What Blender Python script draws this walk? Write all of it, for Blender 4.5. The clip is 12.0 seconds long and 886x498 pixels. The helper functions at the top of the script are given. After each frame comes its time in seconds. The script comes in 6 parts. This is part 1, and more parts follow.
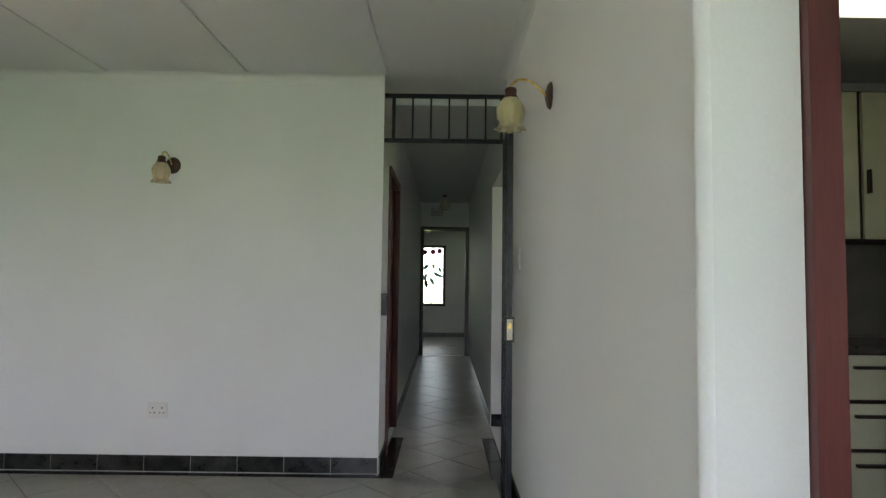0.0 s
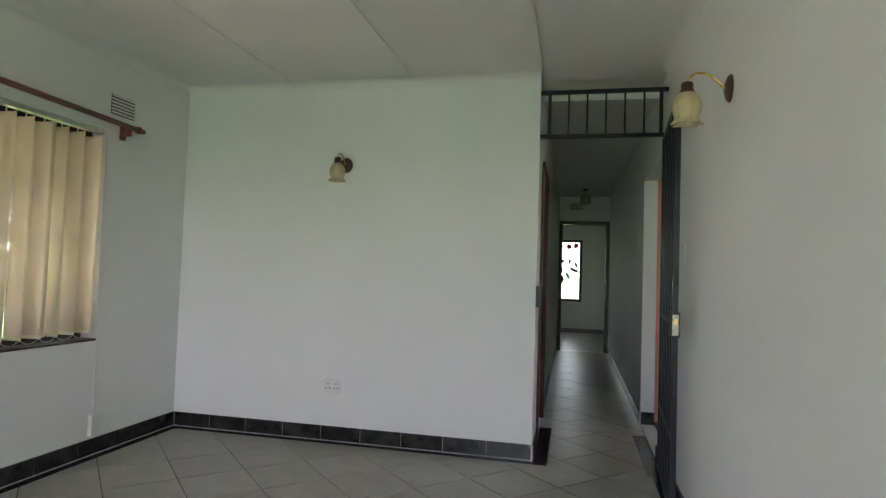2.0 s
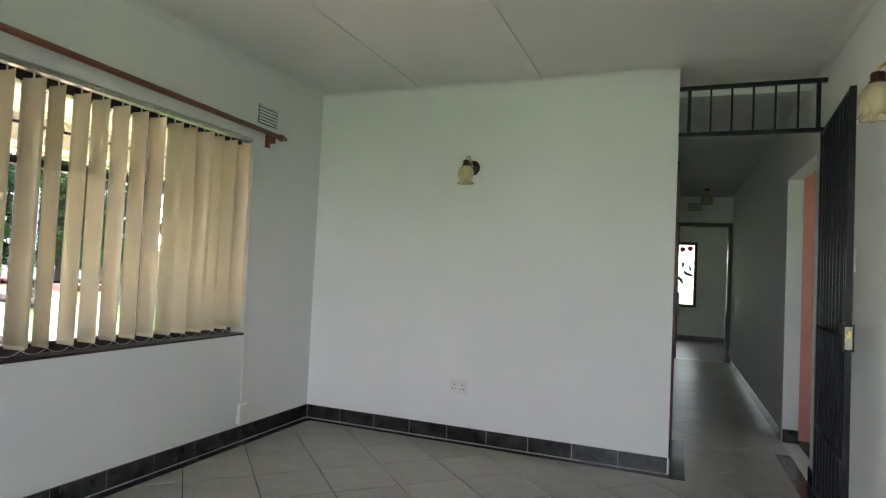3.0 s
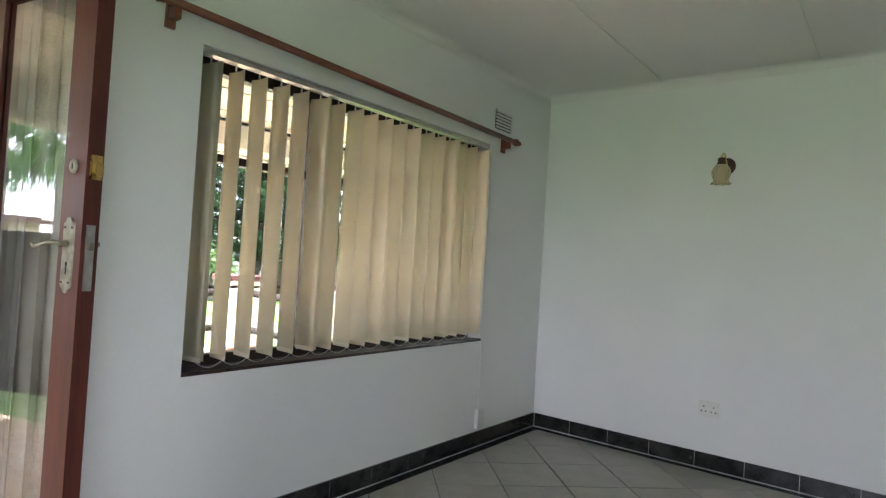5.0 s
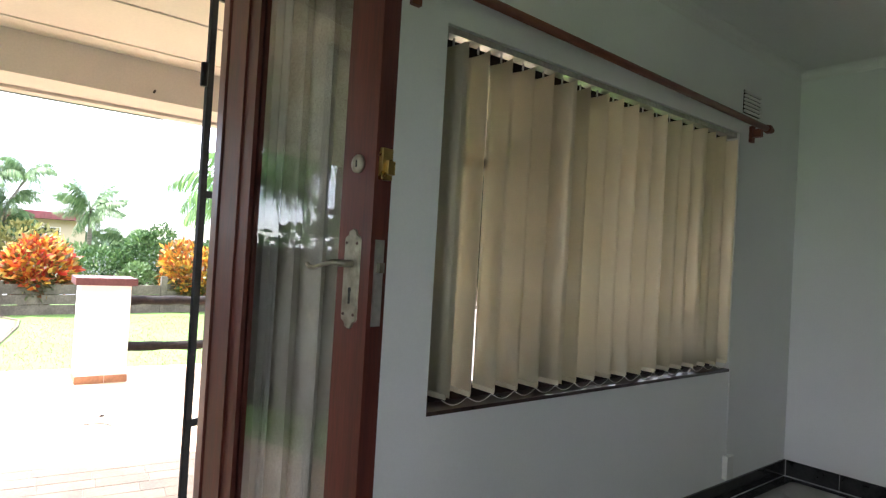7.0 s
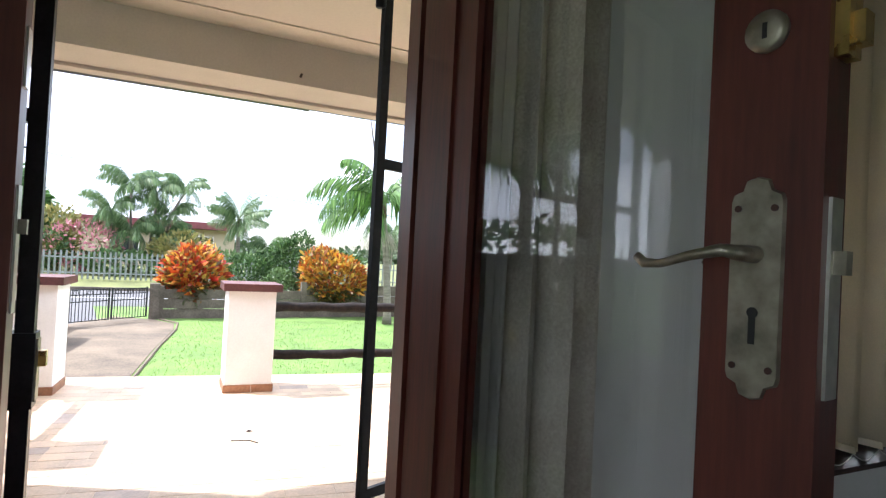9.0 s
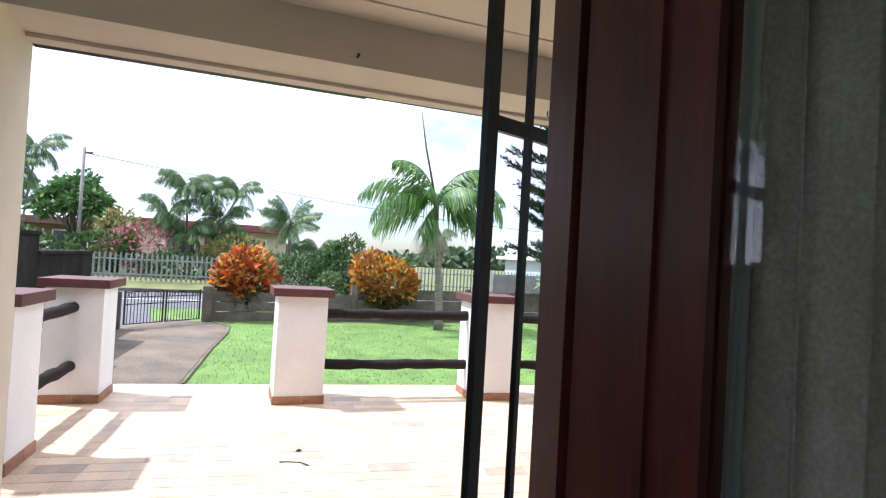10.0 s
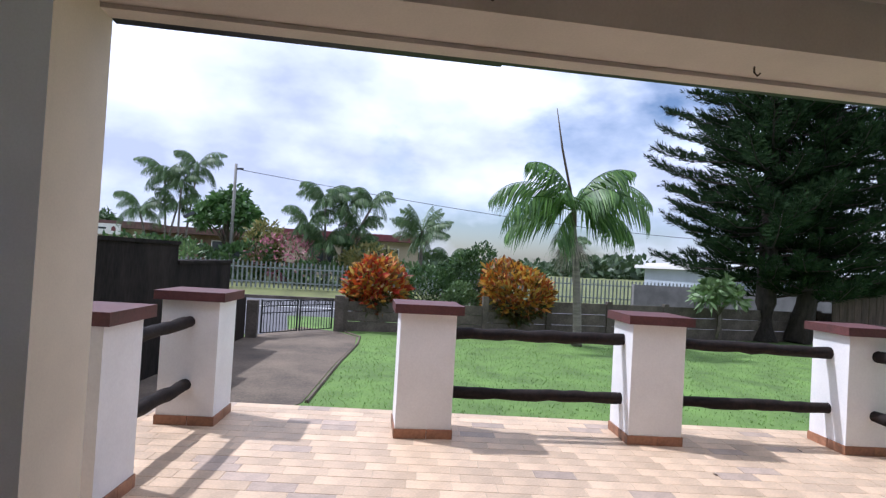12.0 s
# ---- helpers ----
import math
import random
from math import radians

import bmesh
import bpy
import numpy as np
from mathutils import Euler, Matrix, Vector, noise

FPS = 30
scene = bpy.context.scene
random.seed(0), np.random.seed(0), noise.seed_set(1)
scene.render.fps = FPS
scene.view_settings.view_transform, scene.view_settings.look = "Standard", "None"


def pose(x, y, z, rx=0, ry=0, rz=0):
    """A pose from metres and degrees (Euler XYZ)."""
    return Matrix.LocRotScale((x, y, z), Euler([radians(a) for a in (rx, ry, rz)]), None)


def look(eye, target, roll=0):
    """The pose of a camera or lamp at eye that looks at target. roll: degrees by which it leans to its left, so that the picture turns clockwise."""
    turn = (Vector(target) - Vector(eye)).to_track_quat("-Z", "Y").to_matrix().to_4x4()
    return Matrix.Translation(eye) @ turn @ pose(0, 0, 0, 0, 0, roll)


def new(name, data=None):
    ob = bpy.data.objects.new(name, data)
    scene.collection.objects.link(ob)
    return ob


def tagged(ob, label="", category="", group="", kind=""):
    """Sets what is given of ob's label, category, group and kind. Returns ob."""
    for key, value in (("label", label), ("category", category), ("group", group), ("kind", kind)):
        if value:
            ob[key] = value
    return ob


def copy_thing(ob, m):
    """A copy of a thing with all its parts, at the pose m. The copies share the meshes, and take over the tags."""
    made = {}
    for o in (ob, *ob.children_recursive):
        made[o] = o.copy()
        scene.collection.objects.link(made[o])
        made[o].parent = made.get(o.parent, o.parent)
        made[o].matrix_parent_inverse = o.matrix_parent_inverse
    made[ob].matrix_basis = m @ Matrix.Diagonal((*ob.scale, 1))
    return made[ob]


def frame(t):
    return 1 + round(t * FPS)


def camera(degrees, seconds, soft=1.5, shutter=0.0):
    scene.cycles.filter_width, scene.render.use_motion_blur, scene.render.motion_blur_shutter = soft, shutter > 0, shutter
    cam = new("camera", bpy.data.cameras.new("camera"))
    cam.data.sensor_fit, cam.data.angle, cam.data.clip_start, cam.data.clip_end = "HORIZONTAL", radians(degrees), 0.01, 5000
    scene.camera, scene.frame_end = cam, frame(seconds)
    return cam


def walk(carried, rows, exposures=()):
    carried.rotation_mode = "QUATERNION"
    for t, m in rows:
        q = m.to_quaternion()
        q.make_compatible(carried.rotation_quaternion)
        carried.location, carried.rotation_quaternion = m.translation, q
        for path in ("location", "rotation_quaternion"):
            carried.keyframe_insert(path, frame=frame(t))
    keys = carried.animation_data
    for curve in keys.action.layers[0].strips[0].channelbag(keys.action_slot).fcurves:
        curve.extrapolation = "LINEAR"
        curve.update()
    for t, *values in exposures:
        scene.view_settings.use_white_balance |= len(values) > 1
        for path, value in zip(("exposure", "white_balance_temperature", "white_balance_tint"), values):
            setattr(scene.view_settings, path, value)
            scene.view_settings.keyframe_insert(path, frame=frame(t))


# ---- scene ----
cam = camera(74.0, 12.0, soft=1.3)
PATH = [
    (0, (0.589, 0.39, 1.215), (0.584, 2.387, 1.329), 0.7),
    (0.5, (0.551, 0.347, 1.208), (0.473, 2.342, 1.313), 0.8),
    (1, (0.51, 0.322, 1.201), (0.339, 2.312, 1.298), 1.1),
    (1.5, (0.468, 0.275, 1.206), (0.188, 2.254, 1.296), 1.5),
    (2, (0.421, 0.239, 1.2), (-0.012, 2.19, 1.285), 1.9),
    (2.5, (0.336, 0.201, 1.193), (-0.26, 2.108, 1.275), 2.2),
    (3, (0.191, 0.184, 1.202), (-0.545, 2.042, 1.277), 2.7),
    (3.2, (0.135, 0.165, 1.205), (-0.656, 2, 1.28), 2.8),
    (4.8, (-0.209, 0.1, 1.24), (-1.418, 1.693, 1.277), 3.6),
    (5, (-0.26, 0.089, 1.234), (-1.497, 1.66, 1.274), 3.5),
    (5.5, (-0.433, 0.068, 1.219), (-1.751, 1.572, 1.264), 3.2),
    (6, (-0.593, 0.106, 1.228), (-2.009, 1.518, 1.269), 3.3),
    (6.5, (-0.747, 0.114, 1.237), (-2.241, 1.443, 1.276), 3.3),
    (6.8, (-0.831, 0.116, 1.24), (-2.374, 1.387, 1.273), 3.3),
    (7, (-0.923, 0.099, 1.238), (-2.494, 1.335, 1.275), 3.3),
    (7.2, (-0.997, 0.091, 1.238), (-2.588, 1.302, 1.275), 3.3),
    (8.8, (-1.552, 0.192, 1.226), (-3.316, 1.134, 1.261), 3.2),
    (9, (-1.611, 0.2, 1.201), (-3.403, 1.088, 1.236), 3),
    (9.5, (-1.835, 0.231, 1.209), (-3.667, 1.033, 1.246), 3.3),
    (10, (-2.038, 0.263, 1.197), (-3.896, 1.004, 1.236), 3.3),
    (10.5, (-2.237, 0.351, 1.206), (-4.124, 1.012, 1.248), 3.3),
    (11, (-2.42, 0.392, 1.215), (-4.344, 0.936, 1.253), 3.1),
    (11.5, (-2.544, 0.375, 1.173), (-4.504, 0.77, 1.214), 3.2),
    (12, (-2.788, 0.423, 1.212), (-4.763, 0.739, 1.254), 3.3),
]
EXPOSURES = [(0.0, 3.2, 6100, 16), (2.0, 3.3, 6100, 16), (3.0, 3.36, 6050, 15), (5.0, 3.22, 5950, 14), (6.0, 2.82, 5950, 13), (7.2, 2.25, 5950, 13), (8.8, 1.5, 5850, 13), (9.5, 1.15, 5750, 14), (10.5, 0.5, 5550, 15), (11.2, 0.1, 5450, 17), (12.0, -0.1, 5450, 18)]
walk(cam, [(t, look(e, g, r)) for t, e, g, r in PATH], EXPOSURES)

# ---- world and sun ----
SUN_FROM = Vector((-0.30, -0.62, 1.0)).normalized()
world = bpy.data.worlds.new("sky")
scene.world = world
world.use_nodes = True
wn, wl = world.node_tree.nodes, world.node_tree.links
wn.clear()
w_out = wn.new("ShaderNodeOutputWorld")
w_bg = wn.new("ShaderNodeBackground")
w_bg.inputs["Strength"].default_value = 0.12
w_sky = wn.new("ShaderNodeTexSky")
w_sky.sky_type = "NISHITA"
w_sky.sun_disc = False
w_sky.sun_elevation = math.asin(SUN_FROM.z)
w_sky.sun_rotation = math.atan2(SUN_FROM.x, SUN_FROM.y)
w_tc = wn.new("ShaderNodeTexCoord")
w_map = wn.new("ShaderNodeMapping")
w_map.inputs["Scale"].default_value = (1.0, 1.0, 1.9)
w_map.inputs["Location"].default_value = (3.1, 0.4, 0.2)
w_noise = wn.new("ShaderNodeTexNoise")
w_noise.inputs["Scale"].default_value = 1.9
w_noise.inputs["Detail"].default_value = 7.0
w_noise.inputs["Roughness"].default_value = 0.52
w_ramp = wn.new("ShaderNodeValToRGB")
w_ramp.color_ramp.elements[0].position = 0.34
w_ramp.color_ramp.elements[1].position = 0.47
w_noise2 = wn.new("ShaderNodeTexNoise")
w_noise2.inputs["Scale"].default_value = 2.7
w_noise2.inputs["Detail"].default_value = 6.0
w_ramp2 = wn.new("ShaderNodeValToRGB")
w_ramp2.color_ramp.elements[0].position = 0.36
w_ramp2.color_ramp.elements[1].position = 0.60
w_ramp2.color_ramp.elements[0].color = (6.0, 6.4, 7.4, 1)
w_ramp2.color_ramp.elements[1].color = (12.5, 12.6, 12.8, 1)
w_mix = wn.new("ShaderNodeMix")
w_mix.data_type = "RGBA"
wl.new(w_tc.outputs["Generated"], w_map.inputs["Vector"])
wl.new(w_map.outputs["Vector"], w_noise.inputs["Vector"])
wl.new(w_map.outputs["Vector"], w_noise2.inputs["Vector"])
wl.new(w_noise.outputs["Fac"], w_ramp.inputs["Fac"])
wl.new(w_noise2.outputs["Fac"], w_ramp2.inputs["Fac"])
wl.new(w_ramp.outputs["Color"], w_mix.inputs[0])
wl.new(w_sky.outputs["Color"], w_mix.inputs[6])
wl.new(w_ramp2.outputs["Color"], w_mix.inputs[7])
wl.new(w_mix.outputs[2], w_bg.inputs["Color"])
wl.new(w_bg.outputs[0], w_out.inputs[0])

sun_data = bpy.data.lights.new("sun", "SUN")
sun_data.energy, sun_data.angle, sun_data.color = 4.2, radians(1.2), (1.0, 0.95, 0.87)
sun = new("sun", sun_data)
sun.matrix_basis = look((0, 0, 30), Vector((0, 0, 30)) - SUN_FROM)

# sky-coloured fill lamp, added in an unseen wide opening behind the walker
fill_lamp = bpy.data.lights.new("south_fill_light", "AREA")
fill_lamp.shape, fill_lamp.size, fill_lamp.size_y = "RECTANGLE", 2.1, 1.5
fill_lamp.energy, fill_lamp.color = 1.0, (0.92, 0.96, 1.0)
new("south_fill_light", fill_lamp).matrix_basis = look((-0.35, -3.28, 1.3), (-0.35, 0.0, 0.5))
fill_lamp.spread = radians(100)
# ---- materials ----


def mat(name, color, rough=0.6, metal=0.0, vary=0.12, scale=6.0, fine=60.0, bump=0.1, dist=0.004, spec=0.5,
        rand=0.0, island=0.0, color2=None, stretch=(1, 1, 1), coat=0.0, transl=0.0):
    """A surface with colour variation at two scales and a fine relief."""
    m = bpy.data.materials.new(name)
    m.use_nodes = True
    n, l = m.node_tree.nodes, m.node_tree.links
    b = n["Principled BSDF"]
    b.inputs["Roughness"].default_value = rough
    b.inputs["Metallic"].default_value = metal
    b.inputs["Specular IOR Level"].default_value = spec
    b.inputs["Coat Weight"].default_value = coat
    b.inputs["Coat Roughness"].default_value = 0.12
    tc = n.new("ShaderNodeTexCoord")
    mp = n.new("ShaderNodeMapping")
    mp.inputs["Scale"].default_value = stretch
    l.new(tc.outputs["Object"], mp.inputs["Vector"])
    n1 = n.new("ShaderNodeTexNoise")
    n1.inputs["Scale"].default_value, n1.inputs["Detail"].default_value = scale, 5.0
    n2 = n.new("ShaderNodeTexNoise")
    n2.inputs["Scale"].default_value, n2.inputs["Detail"].default_value = fine, 3.0
    l.new(mp.outputs["Vector"], n1.inputs["Vector"])
    l.new(mp.outputs["Vector"], n2.inputs["Vector"])
    c = Vector(color)
    lo = tuple(max(0, v * (1 - vary * 2)) for v in c)
    hi = tuple(min(1, v * (1 + vary * 1.4)) for v in c) if color2 is None else color2
    r = n.new("ShaderNodeValToRGB")
    r.color_ramp.elements[0].position, r.color_ramp.elements[1].position = 0.32, 0.68
    r.color_ramp.elements[0].color = (*lo, 1)
    r.color_ramp.elements[1].color = (*hi, 1)
    add = n.new("ShaderNodeMath")
    add.operation = "MULTIPLY_ADD"
    add.inputs[1].default_value = 0.35
    l.new(n2.outputs["Fac"], add.inputs[0])
    sub = n.new("ShaderNodeMath")
    sub.operation = "MULTIPLY"
    sub.inputs[1].default_value = 0.65
    l.new(n1.outputs["Fac"], sub.inputs[0])
    l.new(sub.outputs[0], add.inputs[2])
    l.new(add.outputs[0], r.inputs["Fac"])
    last = r.outputs["Color"]
    if rand or island:
        src = n.new("ShaderNodeObjectInfo").outputs["Random"] if rand else n.new("ShaderNodeNewGeometry").outputs["Random Per Island"]
        hsv = n.new("ShaderNodeHueSaturation")
        k = rand or island
        mr = n.new("ShaderNodeMapRange")
        mr.inputs["To Min"].default_value, mr.inputs["To Max"].default_value = 1 - k, 1 + k
        l.new(src, mr.inputs["Value"])
        l.new(mr.outputs[0], hsv.inputs["Value"])
        l.new(last, hsv.inputs["Color"])
        last = hsv.outputs["Color"]
    l.new(last, b.inputs["Base Color"])
    if bump:
        bp = n.new("ShaderNodeBump")
        bp.inputs["Strength"].default_value, bp.inputs["Distance"].default_value = bump, dist
        l.new(add.outputs[0], bp.inputs["Height"])
        l.new(bp.outputs[0], b.inputs["Normal"])
    rr = n.new("ShaderNodeMapRange")
    rr.inputs["To Min"].default_value, rr.inputs["To Max"].default_value = max(0.02, rough - 0.1), min(1, rough + 0.12)
    l.new(n1.outputs["Fac"], rr.inputs["Value"])
    l.new(rr.outputs[0], b.inputs["Roughness"])
    if transl:
        t = n.new("ShaderNodeBsdfTranslucent")
        l.new(last, t.inputs["Color"])
        mx = n.new("ShaderNodeMixShader")
        mx.inputs[0].default_value = transl
        l.new(b.outputs[0], mx.inputs[1])
        l.new(t.outputs[0], mx.inputs[2])
        l.new(mx.outputs[0], n["Material Output"].inputs["Surface"])
    return m


def glass(name, color=(1, 1, 1), rough=0.0, ior=1.45, weight=1.0):
    m = bpy.data.materials.new(name)
    m.use_nodes = True
    b = m.node_tree.nodes["Principled BSDF"]
    b.inputs["Base Color"].default_value = (*color, 1)
    b.inputs["Transmission Weight"].default_value = weight
    b.inputs["Roughness"].default_value = rough
    b.inputs["IOR"].default_value = ior
    return m


def glow(name, color, strength):
    m = bpy.data.materials.new(name)
    m.use_nodes = True
    b = m.node_tree.nodes["Principled BSDF"]
    b.inputs["Base Color"].default_value = (0.8, 0.8, 0.8, 1)
    b.inputs["Emission Color"].default_value = (*color, 1)
    b.inputs["Emission Strength"].default_value = strength
    return m


PAINT = mat("white_wall_paint", (0.80, 0.80, 0.78), 0.62, vary=0.025, scale=1.3, fine=140, bump=0.12, dist=0.002)
CEIL = mat("white_ceiling_paint", (0.78, 0.77, 0.74), 0.8, vary=0.03, scale=1.0, fine=90, bump=0.05)
FLOOR = mat("grey_beige_ceramic", (0.36, 0.34, 0.30), 0.32, vary=0.10, scale=7, fine=40, bump=0.03, rand=0.05)
GROUT = mat("dark_grout", (0.075, 0.068, 0.06), 0.9, vary=0.15)
DARK_TILE = mat("black_marbled_ceramic", (0.020, 0.020, 0.018), 0.16, vary=0.4, scale=14, fine=60, bump=0.02, rand=0.12, color2=(0.045, 0.045, 0.041))
LIGHT_GROUT = mat("light_grout", (0.42, 0.40, 0.36), 0.9)
MAHOGANY = mat("mahogany_varnish", (0.105, 0.022, 0.013), 0.42, vary=0.25, scale=5, fine=30, bump=0.04, stretch=(6, 6, 0.5), coat=0.05)
RED_WOOD = mat("red_stained_wood", (0.10, 0.020, 0.016), 0.4, vary=0.2, scale=4, fine=30, bump=0.04, stretch=(6, 6, 0.4), coat=0.2)
ROD_WOOD = mat("red_brown_wood", (0.20, 0.062, 0.038), 0.4, vary=0.2, scale=6, fine=40, bump=0.04, stretch=(5, 0.6, 5))
DARK_WOOD = mat("dark_brown_wood", (0.035, 0.018, 0.012), 0.4, vary=0.25, scale=6, fine=40, bump=0.05)
BLACK_STEEL = mat("black_painted_steel", (0.014, 0.014, 0.016), 0.38, metal=0.0, vary=0.35, scale=20, fine=120, bump=0.15, dist=0.0015, spec=0.25)
STEEL = mat("worn_steel", (0.55, 0.54, 0.5), 0.35, metal=1.0, vary=0.1, scale=30)
BRASS = mat("brass", (0.62, 0.43, 0.14), 0.28, metal=1.0, vary=0.15, scale=40)
DULL_BRASS = mat("tarnished_plated_brass", (0.331, 0.302, 0.238), 0.42, metal=0.85, vary=0.2, scale=50)
BROWN_CUP = mat("brown_lacquered_wood", (0.055, 0.018, 0.011), 0.35, vary=0.2, scale=20)
AMBER = glass("amber_glass", (0.93, 0.84, 0.58), 0.25, 1.3, 0.72)
CLEAR = glass("window_glass", (0.97, 0.98, 0.975), 0.0, 1.45)
BLIND = mat("beige_blind_fabric", (0.86, 0.80, 0.655), 0.85, vary=0.06, scale=3, fine=260, bump=0.25, dist=0.001, transl=0.4)
CURTAIN = mat("beige_patterned_curtain", (0.58, 0.47, 0.34), 0.9, vary=0.2, scale=3.5, fine=220, bump=0.15, color2=(0.86, 0.82, 0.73), transl=0.25)
SHEER = mat("white_lining_fabric", (0.72, 0.71, 0.68), 0.9, vary=0.06, scale=5, fine=200, bump=0.1, transl=0.3)
PLASTIC = mat("white_plastic", (0.76, 0.75, 0.71), 0.35, vary=0.03)
VENT_HOLE = mat("dark_vent_slot", (0.03, 0.03, 0.03), 0.9)
SILL = mat("dark_brown_sill", (0.040, 0.020, 0.016), 0.3, vary=0.3, scale=12)
CREAM_DOOR = mat("cream_cupboard", (0.62, 0.60, 0.42), 0.4, vary=0.04)
COUNTER = mat("dark_counter", (0.06, 0.05, 0.045), 0.3, vary=0.3, scale=30)
VER_CEIL = mat("cream_verandah_board", (0.64, 0.57, 0.48), 0.7, vary=0.04, scale=1.5, fine=60, bump=0.04)
BEAM = mat("cream_beam_paint", (0.56, 0.50, 0.44), 0.75, vary=0.06, scale=2.5, fine=90, bump=0.1)
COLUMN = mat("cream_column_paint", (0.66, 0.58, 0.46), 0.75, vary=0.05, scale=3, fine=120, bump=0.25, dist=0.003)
COLUMN_WHITE = mat("white_rough_plaster", (0.84, 0.83, 0.86), 0.75, vary=0.04, scale=3, fine=120, bump=0.25, dist=0.003)
PILLAR = mat("white_textured_plaster", (0.80, 0.78, 0.77), 0.8, vary=0.04, scale=4, fine=70, bump=0.35, dist=0.004)
CAP = mat("maroon_cap_paint", (0.105, 0.034, 0.032), 0.55, vary=0.22, scale=6, fine=60, bump=0.2)
BASE_TILE = mat("brown_base_tile", (0.30, 0.14, 0.075), 0.5, vary=0.2, scale=10, rand=0.3)
PAVER = mat("peach_paver", (0.63, 0.465, 0.315), 0.5, vary=0.13, scale=5, fine=60, bump=0.1, rand=0.14)
PAVER_DARK = mat("brown_grey_paver", (0.47, 0.36, 0.28), 0.5, vary=0.14, scale=9, fine=60, bump=0.1, rand=0.14)
PAVER_FAR = mat("peach_paver_joined", (0.63, 0.465, 0.315), 0.5, vary=0.13, scale=5, fine=60, bump=0.1, island=0.13)
PAVER_GROUT = mat("paver_grout", (0.66, 0.53, 0.39), 0.9, vary=0.1)
LOG = mat("black_creosoted_log", (0.018, 0.012, 0.010), 0.75, spec=0.25, vary=0.4, scale=10, fine=60, bump=0.5, dist=0.006, stretch=(3, 3, 3))
LAWN = mat("lawn_ground", (0.125, 0.215, 0.045), 0.9, vary=0.22, scale=2.2, fine=45, bump=0.5, dist=0.02)
DRIVE = mat("grey_brown_drive", (0.15, 0.115, 0.082), 0.9, vary=0.28, scale=1.6, fine=40, bump=0.4, dist=0.01)
ROAD = mat("asphalt", (0.125, 0.122, 0.13), 0.85, vary=0.1, scale=2, fine=40, bump=0.2)
WALL_GREY = mat("weathered_concrete_panel", (0.105, 0.085, 0.068), 0.9, vary=0.3, scale=3, fine=30, bump=0.3, rand=0.12)
WALL_BLACK = mat("mould_blackened_wall", (0.024, 0.019, 0.016), 0.95, spec=0.15, vary=0.35, scale=2.5, fine=25, bump=0.3, stretch=(1.5, 1.5, 0.4))

# ---- helpers for building ----


def box(bm, x0, y0, z0, x1, y1, z1, m=None):
    vs = [bm.verts.new((x, y, z)) for z in (z0, z1) for x, y in ((x0, y0), (x1, y0), (x1, y1), (x0, y1))]
    if m is not None:
        for v in vs:
            v.co = m @ v.co
    for f in ((3, 2, 1, 0), (4, 5, 6, 7), (0, 1, 5, 4), (1, 2, 6, 5), (2, 3, 7, 6), (3, 0, 4, 7)):
        bm.faces.new([vs[i] for i in f])
    return vs


def bevel(bm, w, seg=2):
    es = [e for e in bm.edges if len(e.link_faces) == 2 and e.calc_face_angle(0) > 0.6]
    bmesh.ops.bevel(bm, geom=es, offset=w, segments=seg, profile=0.6, affect="EDGES", clamp_overlap=True)
    return bm


def bx(x0, y0, z0, x1, y1, z1, w=0.0, seg=2):
    bm = bmesh.new()
    box(bm, x0, y0, z0, x1, y1, z1)
    if w:
        bevel(bm, w, seg)
    return bm


def tube(bm, pts, r, n=10, cap=True, closed_r=None):
    """A round bar along points; r a number or one radius a point."""
    pts = [Vector(p) for p in pts]
    rs = r if isinstance(r, (list, tuple)) else [r] * len(pts)
    rings = []
    up = Vector((0, 0, 1))
    for i, p in enumerate(pts):
        d = (pts[min(i + 1, len(pts) - 1)] - pts[max(i - 1, 0)]).normalized()
        a = d.cross(up)
        if a.length < 0.05:
            a = d.cross(Vector((0, 1, 0)))
        a.normalize()
        b = d.cross(a)
        rings.append([bm.verts.new(p + (a * math.cos(k * 2 * math.pi / n) + b * math.sin(k * 2 * math.pi / n)) * rs[i]) for k in range(n)])
    for u, v in zip(rings, rings[1:]):
        for k in range(n):
            bm.faces.new((u[k], u[(k + 1) % n], v[(k + 1) % n], v[k]))
    if cap:
        bm.faces.new(rings[0][::-1])
        bm.faces.new(rings[-1])
    return bm


def lathe(bm, prof, n=24, ruffle=None):
    """Turns (radius, z) pairs about the z axis."""
    rings = []
    for i, (r, z) in enumerate(prof):
        ring = []
        for k in range(n):
            a = 2 * math.pi * k / n
            q = r if ruffle is None else r + ruffle(i, a)
            ring.append(bm.verts.new((q * math.cos(a), q * math.sin(a), z)))
        rings.append(ring)
    for u, v in zip(rings, rings[1:]):
        for k in range(n):
            bm.faces.new((u[k], u[(k + 1) % n], v[(k + 1) % n], v[k]))
    return rings


def mesh_of(name, bm, material, smooth=False):
    me = bpy.data.meshes.new(name)
    bmesh.ops.recalc_face_normals(bm, faces=bm.faces)
    bm.to_mesh(me)
    bm.free()
    for mt in (material if isinstance(material, (list, tuple)) else [material]):
        me.materials.append(mt)
    if smooth:
        for p in me.polygons:
            p.use_smooth = True
    return me


def part(name, bm, material, parent=None, label="", smooth=False, m=None):
    ob = new(name, mesh_of(name, bm, material, smooth))
    if parent is not None:
        ob.parent = parent
    if m is not None:
        ob.matrix_basis = m
    return tagged(ob, label=label)


def thing(name, m, label, category, group=""):
    ob = new(name)
    ob.empty_display_size = 0.1
    ob.matrix_basis = m
    return tagged(ob, label=label, category=category, group=group)


